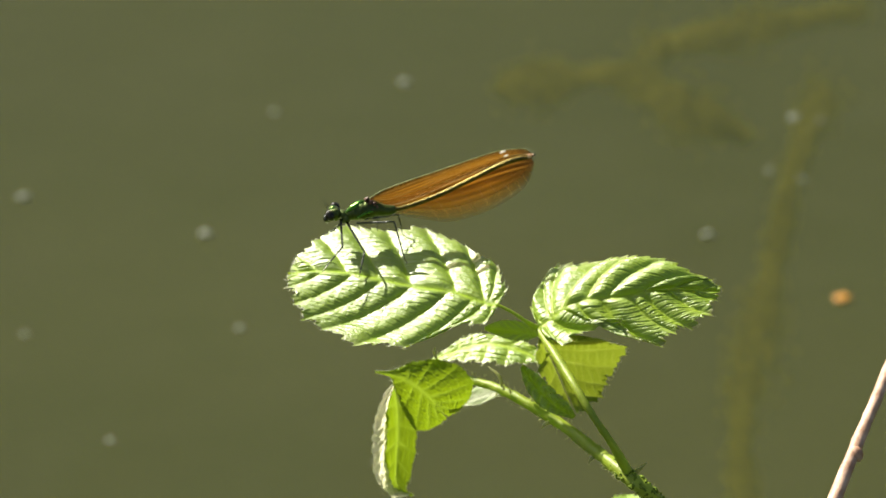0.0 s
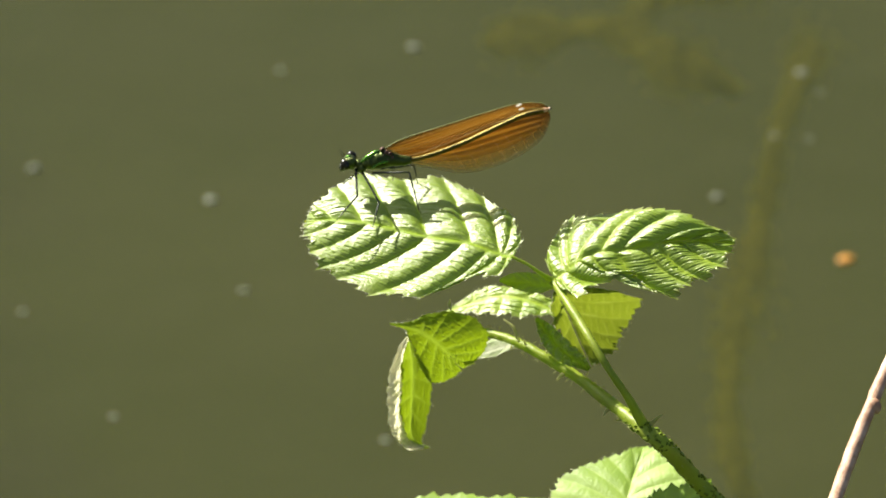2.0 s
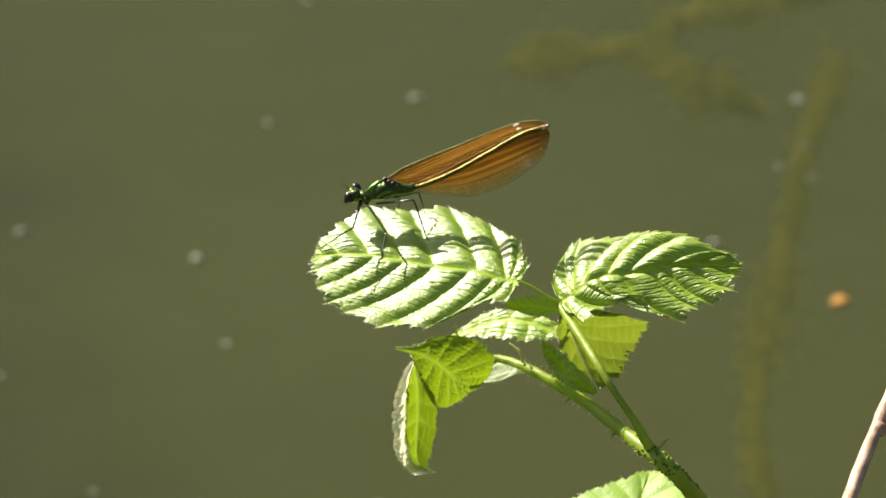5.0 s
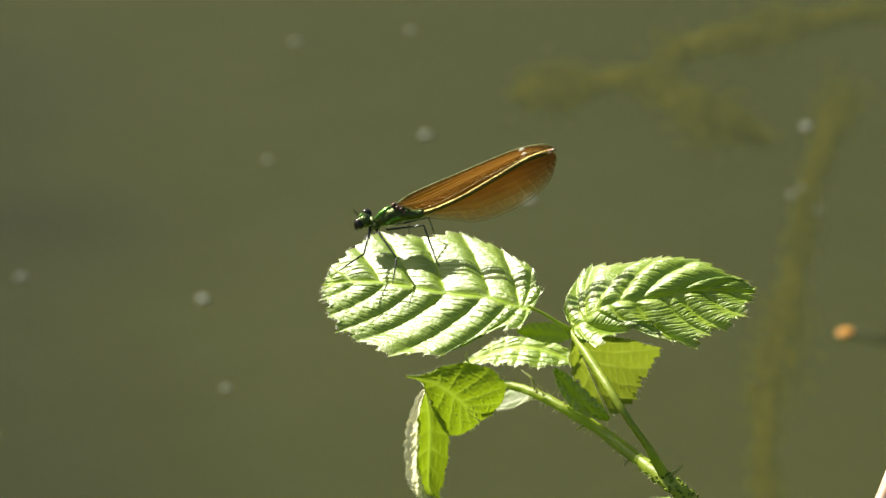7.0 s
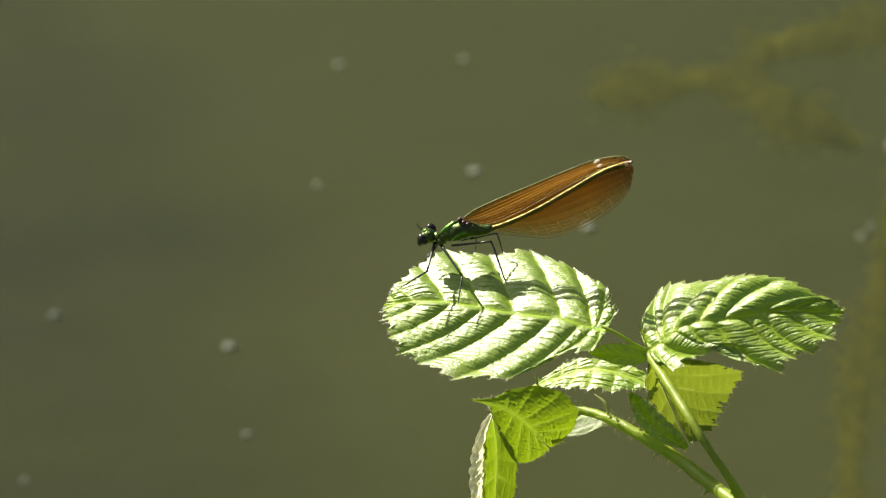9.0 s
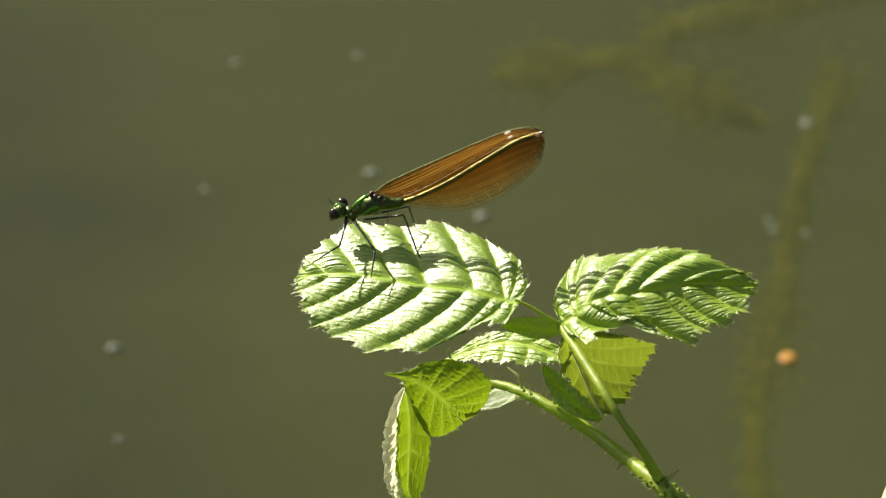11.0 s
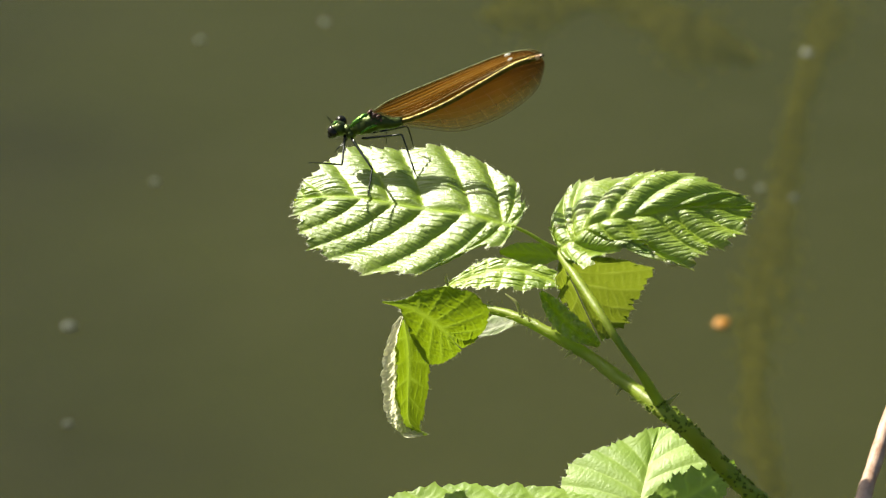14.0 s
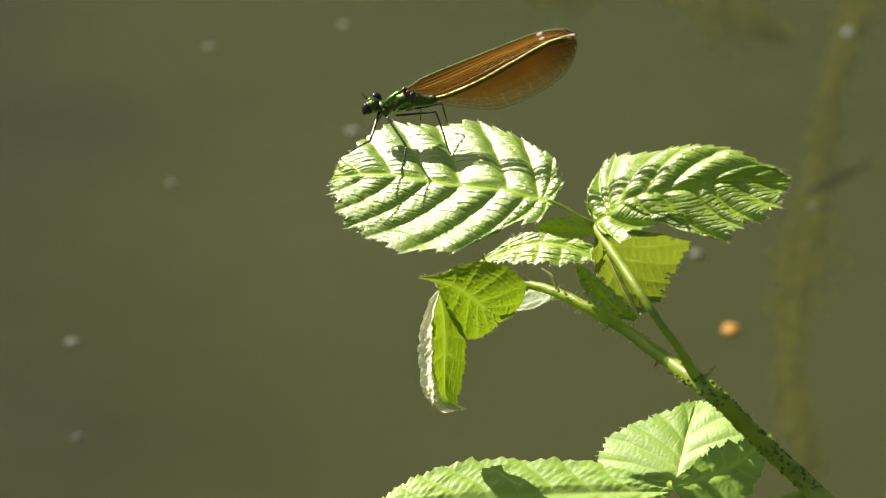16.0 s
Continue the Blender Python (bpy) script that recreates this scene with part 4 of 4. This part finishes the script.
def damselfly():
    top = new("damselfly")
    top.empty_display_size = 0.005
    tagged(top, "metallic green damselfly with folded amber wings on a bramble leaf", "damselfly")
    # head
    head = part("head", blob((0.1, -0.2, 0), (1.5, 1.7, 2.1), 20, 0.12), BRONZE, top, "dark bronze head")
    part("eye", blob((-1.0, -0.5, 1.4), (1.1, 1.3, 1.1), 10), EYE, head, "round black glossy eye")
    part("eye", blob((0.5, 1.0, -1.4), (1.1, 1.2, 1.1), 10), EYE, head)
    part("mouth", blob((-1.9, -0.9, 0.2), (0.8, 0.9, 1.0), 0, 0.2, 2), DARK, head)
    part("brow", blob((-0.1, 0.7, 0.4), (0.9, 0.8, 1.2), 20, 0.3, 2), GREEN, head)
    part("cheek", blob((-0.4, 0.2, 1.6), (0.5, 0.6, 0.5), 20, 0.3, 2), CHEEK, head, "pale greenish cheek")
    part("cheek", blob((0.6, 0.2, 1.5), (0.5, 0.45, 0.4), 20, 0.3, 2), CHEEK, head)
    for p in ((-0.6, 1.3, 0.6), (-1.0, 0.9, -0.4)):
        part("antenna", tube([p, (p[0] - 0.5, p[1] + 1.0, p[2]), (p[0] - 0.8, p[1] + 2.0, p[2])], [0.09, 0.06, 0.03], 5, 8), DARK, head)
    part("breast", blob((2.1, -2.1, 0.2), (1.2, 1.0, 1.2), 20, 0.25, 2), BRONZE, top)
    part("collar", blob((1.8, -1.1, 0), (1.0, 1.3, 1.3), 20, 0.2, 2), BRONZE, top)
    part("neck", tube([(0.8, -0.7, 0), (1.7, -1.2, 0), (2.9, -1.6, 0)], [0.6, 0.55, 1.0], 10, 10), BRONZE, top)
    # thorax
    thorax = part("thorax", tube([(1.5, -1.8, 0), (3.2, -1.4, 0), (5.5, -1.3, 0), (8.2, -1.4, 0), (10.9, -2.6, 0), (13.1, -2.9, 0)],
                                 [0.5, 1.35, 2.0, 1.9, 1.2, 0.75], 20, 40, 0.18), BRONZE, top, "dark bronze-green thorax")
    part("shoulder", tube([(2.2, -0.9, 0.6), (4.0, -0.2, 1.0), (6.0, 0.4, 0.8), (7.1, 0.5, 0.4)], [0.25, 0.6, 0.6, 0.25], 10, 16), GREEN, thorax, "shining green shoulder stripe")
    part("flank", tube([(4.4, -2.5, 1.4), (7.0, -2.0, 1.7), (9.2, -2.2, 1.2)], [0.2, 0.35, 0.2], 8, 12), GREEN, thorax)
    for x, y, size in ((8.2, -0.1, 0.75), (7.6, 0.8, 0.65), (8.9, -0.7, 0.7), (9.4, -1.5, 0.5), (7.5, -0.7, 0.45), (8.3, -1.7, 0.5)):
        part("wing_joint", blob((x, y, 1.0), (size, 0.8 * size, 0.9), 30, 0.4, 2), JOINT, thorax)
    # abdomen, segment by segment
    line = spline([(11.6, -2.8, 0), (15.9, -3.1, 0), (23.2, -2.5, 0), (31.0, -1.1, 0), (38.9, 0.3, 0), (45.1, 0.3, 0)], 101)
    cuts = (0, 6, 20, 34, 48, 61, 72, 81, 89, 95, 100)
    for i, (a, b) in enumerate(zip(cuts, cuts[1:])):
        r = 0.52 if i < 7 else 0.58
        tail = i == 9
        lo, hi = max(a - 1, 0), min(b + 1, 100)
        part("abdomen_segment", tube(line[[round(lo + (hi - lo) * q / 8) for q in range(9)]], [r * 0.8, r, r, r, r, r, r * 1.02, r * 1.02, r * 0.8] if not tail else [r, r * 0.8, 0.3], 12, 24),
             PINK if tail else BROWN, top, "pale pinkish tail tip" if tail else "")
    for dz in (0.35, -0.35):
        x, y = 45.3, 0.1
        part("tail_clasper", tube([(x - 0.8, y, dz), (x - 0.1, y + 0.2, dz), (x + 0.3, y + 0.1, dz * 0.6)], [0.2, 0.16, 0.06], 6, 8), DARK, top)
    # wings
    lead = [(8.3, 0.8), (11.6, 1.7), (17.3, 2.2), (23.0, 2.5), (32.1, 3.0), (38.2, 3.1), (43.0, 2.2), (44.9, 0.6)]
    rear = [(8.4, 0.3), (12.7, -1.9), (19.7, -1.7), (26.3, -0.7), (32.9, 0.2), (39.4, 0.9), (43.7, 0.3), (45.0, -0.1)]
    lead_h = [(8.8, -0.2), (12.6, -0.1), (18.4, 0.3), (25.6, 1.0), (33.4, 1.7), (39.6, 1.5), (43.8, 0.5), (44.7, -1.0)]
    rear_h = [(8.9, -0.7), (12.6, -3.8), (17.9, -6.4), (23.4, -8.6), (30.3, -8.9), (36.7, -7.7), (41.7, -5.6), (44.6, -2.0)]
    near = wing("forewing", top, lead, rear, 0.95, 0.3, "amber forewing with dark tip", True)
    wing("hindwing", top, lead_h, rear_h, -0.8, -0.2, "amber hindwing with clear lower margin")
    far = wing("forewing", top, lead, rear, -1.05, -0.3)
    wing("hindwing", top, lead_h, [(x, y + 0.7) for x, y in rear_h], -1.25, -0.3)
    part("wing_spot", blob((38.8, 2.7, 1.9), (0.75, 0.27, 0.25), 6, 0, 2), WHITE, near, "white wing spot")
    part("wing_spot", blob((39.2, 1.7, 2.5), (0.6, 0.24, 0.25), 6, 0, 2), WHITE, near)
    # legs
    legs = []
    front = leg("front_leg", top, [(1.0, -1.9, 0.8), (-0.2, -7.8, 5.0), (-3.4, -10.0, 8.0), (-5.7, -11.7, 9.3)])
    legs.append(leg("middle_leg", top, [(2.1, -2.9, 0.9), (4.1, -10.1, 6.0), (2.2, -13.7, 8.6), (1.5, -15.1, 9.4)]))
    legs.append(leg("hind_leg", top, [(4.2, -3.7, 0.9), (12.0, -5.5, 4.5), (12.0, -13.5, 4.2), (12.3, -14.9, 3.8)]))
    legs.append(leg("hind_leg", top, [(7.8, -3.6, -0.9), (13.2, -4.2, -3.5), (13.1, -7.6, -4.6), (13.0, -8.8, -5.0)], 0.2))
    legs.append(leg("front_leg", top, [(0.9, -2.5, -0.8), (-0.2, -3.4, -1.6), (-1.9, -4.0, -1.4), (-2.7, -4.6, -1.2)], 0.2))
    legs.append(leg("middle_leg", top, [(6.0, -3.3, -0.9), (8.9, -3.5, -3.4), (8.3, -5.2, -4.2), (7.9, -6.4, -4.4)], 0.18))
    return top, front, legs


FLY, FRONT_LEG, LEGS = damselfly()
KNEE = Vector((-0.2, -7.8, 5.0)) - Vector((1.0, -1.9, 0.8))


# ---- what drifts on and in the water ----
def fleck(size, seed, material=FLECK, name="floating_fleck", label="pale fleck drifting on the pond surface", category="fleck", group="flecks drifting on the pond"):
    bm = blob((0, 0, 0.25 * size), (size, size * 0.85, size * 0.35), 40 * seed, 0.35, 2)
    for v in bm.verts:
        v.co += 0.12 * size * MM * Vector((noise.noise(v.co * 900 + Vector((seed, 0, 0))), noise.noise(v.co * 900 + Vector((0, seed, 5))), 0))
    return tagged(part(name, bm, material), label, category, group)


DRIFT = [
    (1.9, [(0, -139, 898), (2, -140, 883), (4, -143, 860), (7, -146, 842), (9, -151, 824), (16, -175, 770)]),
    (1.9, [(0, -78, 869), (2, -81, 858), (4, -86, 838), (6.5, -86, 826), (8, -91, 815), (10.2, -102, 786), (12.3, -108, 777), (14, -116, 752), (16, -125, 726)]),
    (1.9, [(0, -13, 992), (2, -15, 981), (4, -17, 963), (6.3, -14, 953), (8, -19, 941), (10.2, -25, 916), (13, -33, 893), (16, -42, 868)]),
    (1.8, [(0, 87, 868), (2, 85, 860), (4, 83, 848), (8, 77, 826), (16, 62, 772)]),
    (1.9, [(0, 28, 930), (6.3, 20, 899), (8, 17, 891), (10, 11, 881), (16, -5, 830)]),
    (1.1, [(0, 109, 919), (4, 104, 902), (6.5, 106, 900), (8, 101, 888), (12.3, 98, 852), (16, 90, 815)]),
    (1.1, [(0, 120, 912), (2, 117, 906), (4, 115, 895), (6.3, 115, 888), (8, 110, 880), (12.3, 108, 847), (16, 99, 803)]),
    (1.3, [(0, -57, 967), (1.5, -59, 965), (3.5, -63, 948), (9, -72, 920), (12.5, -86, 875), (14.5, -94, 847), (16, -98, 835)]),
    (1.4, [(0, -65, 797), (1.5, -67, 793), (3.5, -73, 777), (7, -78, 758), (9, -89, 740), (12.5, -108, 704), (16, -122, 664)]),
    (1.2, [(0, -134, 793), (3.5, -142, 760), (16, -170, 650)]),
    (1.2, [(0, -104, 716), (1.5, -106, 704), (3.5, -110, 682), (16, -140, 560)]),
    (1.4, [(0, -40, 1075), (7, -60, 1029), (9, -67, 1016), (12.5, -75, 978), (16, -88, 936)]),
    (1.3, [(0, 0, 1090), (9, -26, 1020), (16, -45, 950)]),
    (1.0, [(0, 128, 960), (9, 103, 886), (16, 84, 830)]),
    (1.8, [(0, 119, 962), (8, 112, 950), (16, 116, 930)]),
    (1.3, [(0, -20, 700), (16, -40, 560)]),
]
ORANGE_WAY = [(0, 129, 819), (2, 125, 812), (4, 121, 802), (6.5, 119, 793), (8, 114, 788), (12.5, 90, 757), (14.5, 76, 736), (16, 70, 720)]
FLECKS = [fleck(1.15 * size, i + 1) for i, (size, way) in enumerate(DRIFT)]


def orange_leaf():
    bm = blob((0, 0, 0.7), (3.1, 2.2, 0.6), 20, 0.3, 3)
    return tagged(part("floating_leaf", bm, ORANGE), "small orange fallen leaf drifting on the pond", "leaf")


DRIFT_LEAF = orange_leaf()


def pale_leaf():
    bm = blob((0, 0, 0.8), (4.5, 2.6, 0.7), 0, 0.35, 3)
    return tagged(part("floating_leaf", bm, FLECK), "pale dead leaf drifting on the pond", "leaf")


PALE_LEAF = pale_leaf()
PALE_WAY = [(0, 152, 1168), (7.5, 140, 1117), (16, 122, 1060)]


def weed(points, radius, seed, label):
    """A soft, ragged strand of waterweed under the surface (mm on the water, depth last)."""
    top = new("waterweed")
    top.empty_display_size = 0.02
    tagged(top, label, "waterweed", "waterweed strands in the pond")
    rnd = random.Random(seed)
    points = [(x, y - z / math.tan(DIP), z) for x, y, z in points]
    part("strand", tube(points, [radius * 0.1, radius * 0.22, radius * 0.2, radius * 0.1], 8, 40, 0.5), WEED, top)
    line = spline(points, 200)
    bm = bmesh.new()
    for i in range(int(len(points) * 420)):
        k = rnd.randrange(200)
        thick = 0.35 + 1.1 * abs(math.sin(k * 0.05 + seed) * math.cos(k * 0.023 + 2 * seed))
        off = np.array([rnd.gauss(0, 0.6), rnd.gauss(0, 1.3), rnd.gauss(0, 0.3)]) * radius * thick
        p = line[k] + off
        e = p + np.array([rnd.uniform(-1, 1), rnd.uniform(-1, 1), rnd.uniform(-0.5, 0.5)]) * radius * 0.6
        tube([p, 0.5 * (p + e) + np.array([0, 0, radius * 0.2]), e], [radius * 0.04, radius * 0.10, radius * 0.03], 4, 5, bm=bm)
    tagged(part("fronds", bm, WEED, top), kind="stuff")
    return top


WEEDS = [
    weed([(22, 989, -24), (34, 992, -20), (46, 997, -20), (64, 999, -18), (76, 978, -18), (88, 964, -20), (104, 950, -28)], 5.8, 3, "olive-yellow waterweed strand bending under the surface"),
    weed([(74, 1024, -32), (93, 1034, -30), (116, 1046, -32), (150, 1060, -40)], 6.0, 5, "dim olive waterweed strand under the surface"),
    weed([(133, 985, -22), (124, 948, -16), (117, 908, -20), (111, 850, -28), (105, 798, -32), (97, 740, -28), (94, 683, -18), (98, 640, -25)], 5.2, 8, "long olive waterweed strand hanging in the pond"),
]


def fish():
    top = new("small_fish")
    top.empty_display_size = 0.01
    tagged(top, "small dark slender fish just under the pond surface", "fish")
    part("body", tube([(-13, 0, 0), (-9, 0, 0), (0, 0, 0), (8, 0, 0), (13, 0, 0)], [0.5, 1.9, 2.4, 1.5, 0.6], 12, 24), FISH, top)
    bm = bmesh.new()
    for s in (1, -1):
        tube([(12, 0, 0), (15.5, 0, 1.6 * s), (18, 0, 2.6 * s)], [0.5, 0.7, 0.15], 6, 8, bm=bm)
    part("tail_fin", bm, FISH, top)
    for s in (1, -1):
        part("side_fin", tube([(-6, 1.5 * s, -0.6), (-4, 3.2 * s, -1), (-2.5, 4.0 * s, -1)], [0.3, 0.5, 0.1], 6, 8), FISH, top)
    part("back_fin", tube([(-1, 0, 2), (2, 0, 3.4), (4, 0, 3.2)], [0.3, 0.4, 0.1], 6, 8), FISH, top)
    return top


SWIMMER = fish()


# ---- motion in the place ----
# seconds, shift of the leaflet's foot across and up (mm), its swing, its turn and its tilt (degrees)
BOB = [(0, 0.0, 0.0, 0.0, 0.0, 0.0), (0.5, 0.0, -0.1, -0.1, -0.6, 0.9), (1, 0.0, -0.3, 0.1, -1.4, -0.1), (1.5, 0.0, 0.0, 0.1, -1.4, 0.5), (2, 0.0, 0.1, -0.7, -0.7, 1.0), (2.5, 0.0, 0.1, 0.1, -1.1, 0.5), (3, 0.0, -0.2, 1.5, -2.9, -1.1), (3.5, 0.0, -0.1, -1.0, -0.2, 0.7), (4, 0.1, -0.1, 0.6, -1.7, 0.2), (6.3, 0.4, -0.5, 2.1, -3.4, 0.1), (6.5, 0.4, -0.5, 2.1, -3.4, 0.1), (7, 0.7, -0.3, 1.8, -2.9, 0.8), (7.5, 0.5, -0.6, 3.1, -2.8, -0.3), (8, 0.1, -0.4, 1.4, -0.6, -0.1), (8.5, 0.5, -0.4, 2.1, -2.2, -0.5), (9, 0.6, -0.5, 2.0, -3.1, -0.2), (9.5, 0.5, -0.6, 2.7, -3.9, -0.3), (10, 0.5, -0.5, 1.3, -2.5, -0.1), (10.2, 0.5, -0.5, 1.9, -2.5, -0.1), (12.3, 0.8, 0.0, 1.9, -3.2, 1.0), (12.5, 0.8, 0.0, 0.7, -3.2, 1.0), (13, 0.8, 0.0, 0.7, -3.0, 1.9), (13.5, 0.7, -0.1, 1.5, -4.0, 0.2), (14, 0.7, 0.2, 0.7, -3.9, -0.1), (14.5, 0.7, 0.1, 0.6, -3.6, 0.7), (15, 0.7, 0.1, 1.7, -4.5, 0.3), (15.5, 0.7, 0.0, 1.1, -4.7, -0.2), (16, 0.8, 0.0, 1.4, -4.7, 0.4)]
# seconds, head across, head up (mm), slope and turn of the body (degrees)
PERCHED = [(0, -23.6, 8.0, 15.6, 0), (0.5, -23.5, 8.1, 14.8, 3), (1, -23.5, 7.8, 15.2, 5), (1.5, -23.6, 8.1, 15.4, 4), (2, -23.4, 8.7, 14.2, 5), (2.5, -23.5, 8.4, 14.7, 4),
           (3, -23.7, 6.9, 18.0, 5), (3.5, -23.5, 8.7, 14.2, 4), (4, -23.5, 7.9, 16.2, 5), (6.3, -23.3, 6.8, 19.6, 17), (6.5, -23.4, 6.8, 19.7, 17), (7, -23.2, 7.1, 18.8, 18),
           (7.5, -23.7, 5.7, 20.3, 17), (8, -23.9, 6.9, 18.3, 16), (8.5, -23.5, 6.7, 19.3, 16), (9, -23.3, 6.7, 18.8, 17), (9.5, -23.2, 6.5, 19.6, 17), (10, -23.1, 7.2, 18.4, 17),
           (10.2, -23.4, 6.5, 19.1, 16), (12.3, -23.0, 7.1, 19.4, 20), (12.5, -22.8, 8.4, 15.8, 19), (13, -22.8, 8.5, 14.4, 19), (13.5, -23.0, 7.7, 16.7, 20), (14, -22.5, 8.7, 17.2, 18),
           (14.5, -22.5, 8.8, 16.1, 19), (15, -22.7, 8.3, 17.0, 21), (15.5, -22.6, 8.5, 16.1, 19), (16, -22.7, 8.4, 16.4, 21)]
# seconds, swing of the front leg (degrees)
STEP = [(0, 0), (2, 0), (4.2, 0), (5.2, -24), (6.3, -20), (8, -22), (10, -22), (12.3, -24), (13.6, -22), (14.2, -10), (14.8, -10), (15.2, -16), (15.6, -22), (16, -24)]
# seconds, the ant across and up (mm)
CRAWL = [(0, 38.7, -72.5), (13.2, 38.7, -72.5), (14.2, 8.7, -68.5), (14.4, 5.6, -67.5), (14.6, 3.3, -65.0), (14.8, 0.5, -66.6), (15, -4.8, -67.3), (15.2, -7.0, -67.8), (15.4, -8.8, -68.6), (15.6, -11.6, -69.4), (15.8, -18.1, -69.9), (16, -27.1, -73.9)]
# seconds, swing of the front shin about its knee (degrees)
REACH = [(0, 0), (13.6, 0), (14.0, -45), (14.6, -62), (14.8, 5), (15.0, 10), (15.2, -70), (15.4, -105), (15.6, -55), (15.8, -12), (16, 0)]
# seconds, shift of the weed across and away (mm)
SWAY = [(0, 0, 0), (0.5, -18, -11), (1, -15, -7), (1.5, -5, -5), (2, -9, -1), (2.5, -6, -1), (3, -1, 5), (3.5, -9, -7), (4, -1, 1), (6.5, -5, -4), (7, -4, -5), (7.5, -5, -1), (8, -7, -1),
        (8.5, -2, 3), (9, -2, 3), (9.5, 1, 3), (10, -3, -3), (10.2, -5, -3), (12.3, -5, -1), (12.5, -3, 2), (13, -3, -7), (13.5, -5, -8), (14, -6, -15), (14.5, -6, -11), (15, -8, -19), (15.5, -9, -21), (16, -6, -17)]
SWIM = [(0, 260, 740, -30), (6.3, 175, 770, -32), (7.0, 130, 787, -28), (7.2, 130, 789, 15), (7.4, 144, 808, 45), (7.6, 137, 817, 60), (7.8, 126, 806, 62), (8.2, 150, 800, 60), (10, 200, 790, 55),
        (13, 200, 860, 50), (15.2, 147, 850, 47), (15.6, 124, 835, 46), (16, 107, 822, 45)]

# seconds, swing of the second leaflet (degrees)
DIPPING = [(0, 0), (4, 0), (6.3, -0.7), (10.2, -0.8), (12.3, -1.0), (16, -1.1)]
# seconds, shift of the dry twig across (mm)
NOD = [(0, -0.6), (1.5, 0.1), (4, -0.6), (6.5, 0.5), (7.5, 1.6), (8.5, 0.6), (16, 0)]
# seconds, sway of the added, unseen tree across (metres), which shifts its shade
SHADE_SWAY = [(0, -0.07), (3, -0.045), (7, 0.0), (9.5, 0.025), (13, 0.015), (16, 0.005)]


def motions():
    foot = Vector(HINGE)
    walk(PERCH, [(t, Matrix.Translation((foot + Vector((x, y, 0))) * MM) @ pose(0, 0, 0, tilt, turn, swing)) for t, x, y, swing, turn, tilt in BOB])
    walk(SECOND, [(t, pose(FORK[0] * MM, FORK[1] * MM, FORK[2] * MM, 0, 0, a)) for t, a in DIPPING])
    walk(FLY, [(t, AXES @ pose(x * MM, y * MM, (-13.0 - 0.2 * turn) * MM, 0, -0.92 * turn, slope)) for t, x, y, slope, turn in PERCHED])
    def turn_at(t):
        return float(np.interp(t, [r[0] for r in PERCHED], [-0.92 * r[4] for r in PERCHED]))

    rest = FRONT_LEG.location.copy()
    walk(FRONT_LEG, [(t, Matrix.Translation(rest) @ pose(0, 0, 0, 0, -turn_at(t)) @ pose(0, 0, 0, 0, 0, a)) for t, a in STEP])
    knee = KNEE * MM
    for ob in FRONT_LEG.children:
        walk(ob, [(t, Matrix.Translation(knee) @ pose(0, 0, 0, 0, 0, a) @ Matrix.Translation(-knee)) for t, a in REACH])
    walk(ANT, [(t, AXES @ pose(x * MM, y * MM, (-36.9 - 0.6 * (y + 68)) * MM, 48, 0, 5)) for t, x, y in CRAWL])
    for ob in LEGS:
        rest = ob.location.copy()
        walk(ob, [(r[0], Matrix.Translation(rest) @ pose(0, 0, 0, 0, 0.92 * r[4])) for r in PERCHED])
    for i, (ob, (size, way)) in enumerate(zip(FLECKS, DRIFT)):
        walk(ob, [(t, pose(x * MM, y * MM, 0, 0, 0, 3 * t + 40 * i)) for t, x, y in way])
    walk(DRIFT_LEAF, [(t, pose(x * MM, y * MM, 0, 0, 0, 20 + 2 * t)) for t, x, y in ORANGE_WAY])
    walk(PALE_LEAF, [(t, pose(x * MM, y * MM, 0, 0, 0, 55 + 2 * t)) for t, x, y in PALE_WAY])
    walk(DRY_TWIG, [(t, Matrix.Translation((x * MM, 0, 0)) @ AXES) for t, x in NOD])
    home = SHADE_TREE.location.copy()
    walk(SHADE_TREE, [(t, Matrix.Translation(home + Vector((x, 0, 0)))) for t, x in SHADE_SWAY])
    for ob in WEEDS:
        walk(ob, [(t, pose(x * MM, y * MM, 0)) for t, x, y in SWAY])
    walk(SWIMMER, [(t, pose(x * MM, y * MM + 0.010 / math.tan(DIP), -0.010, 0, 0, a)) for t, x, y, a in SWIM])


motions()
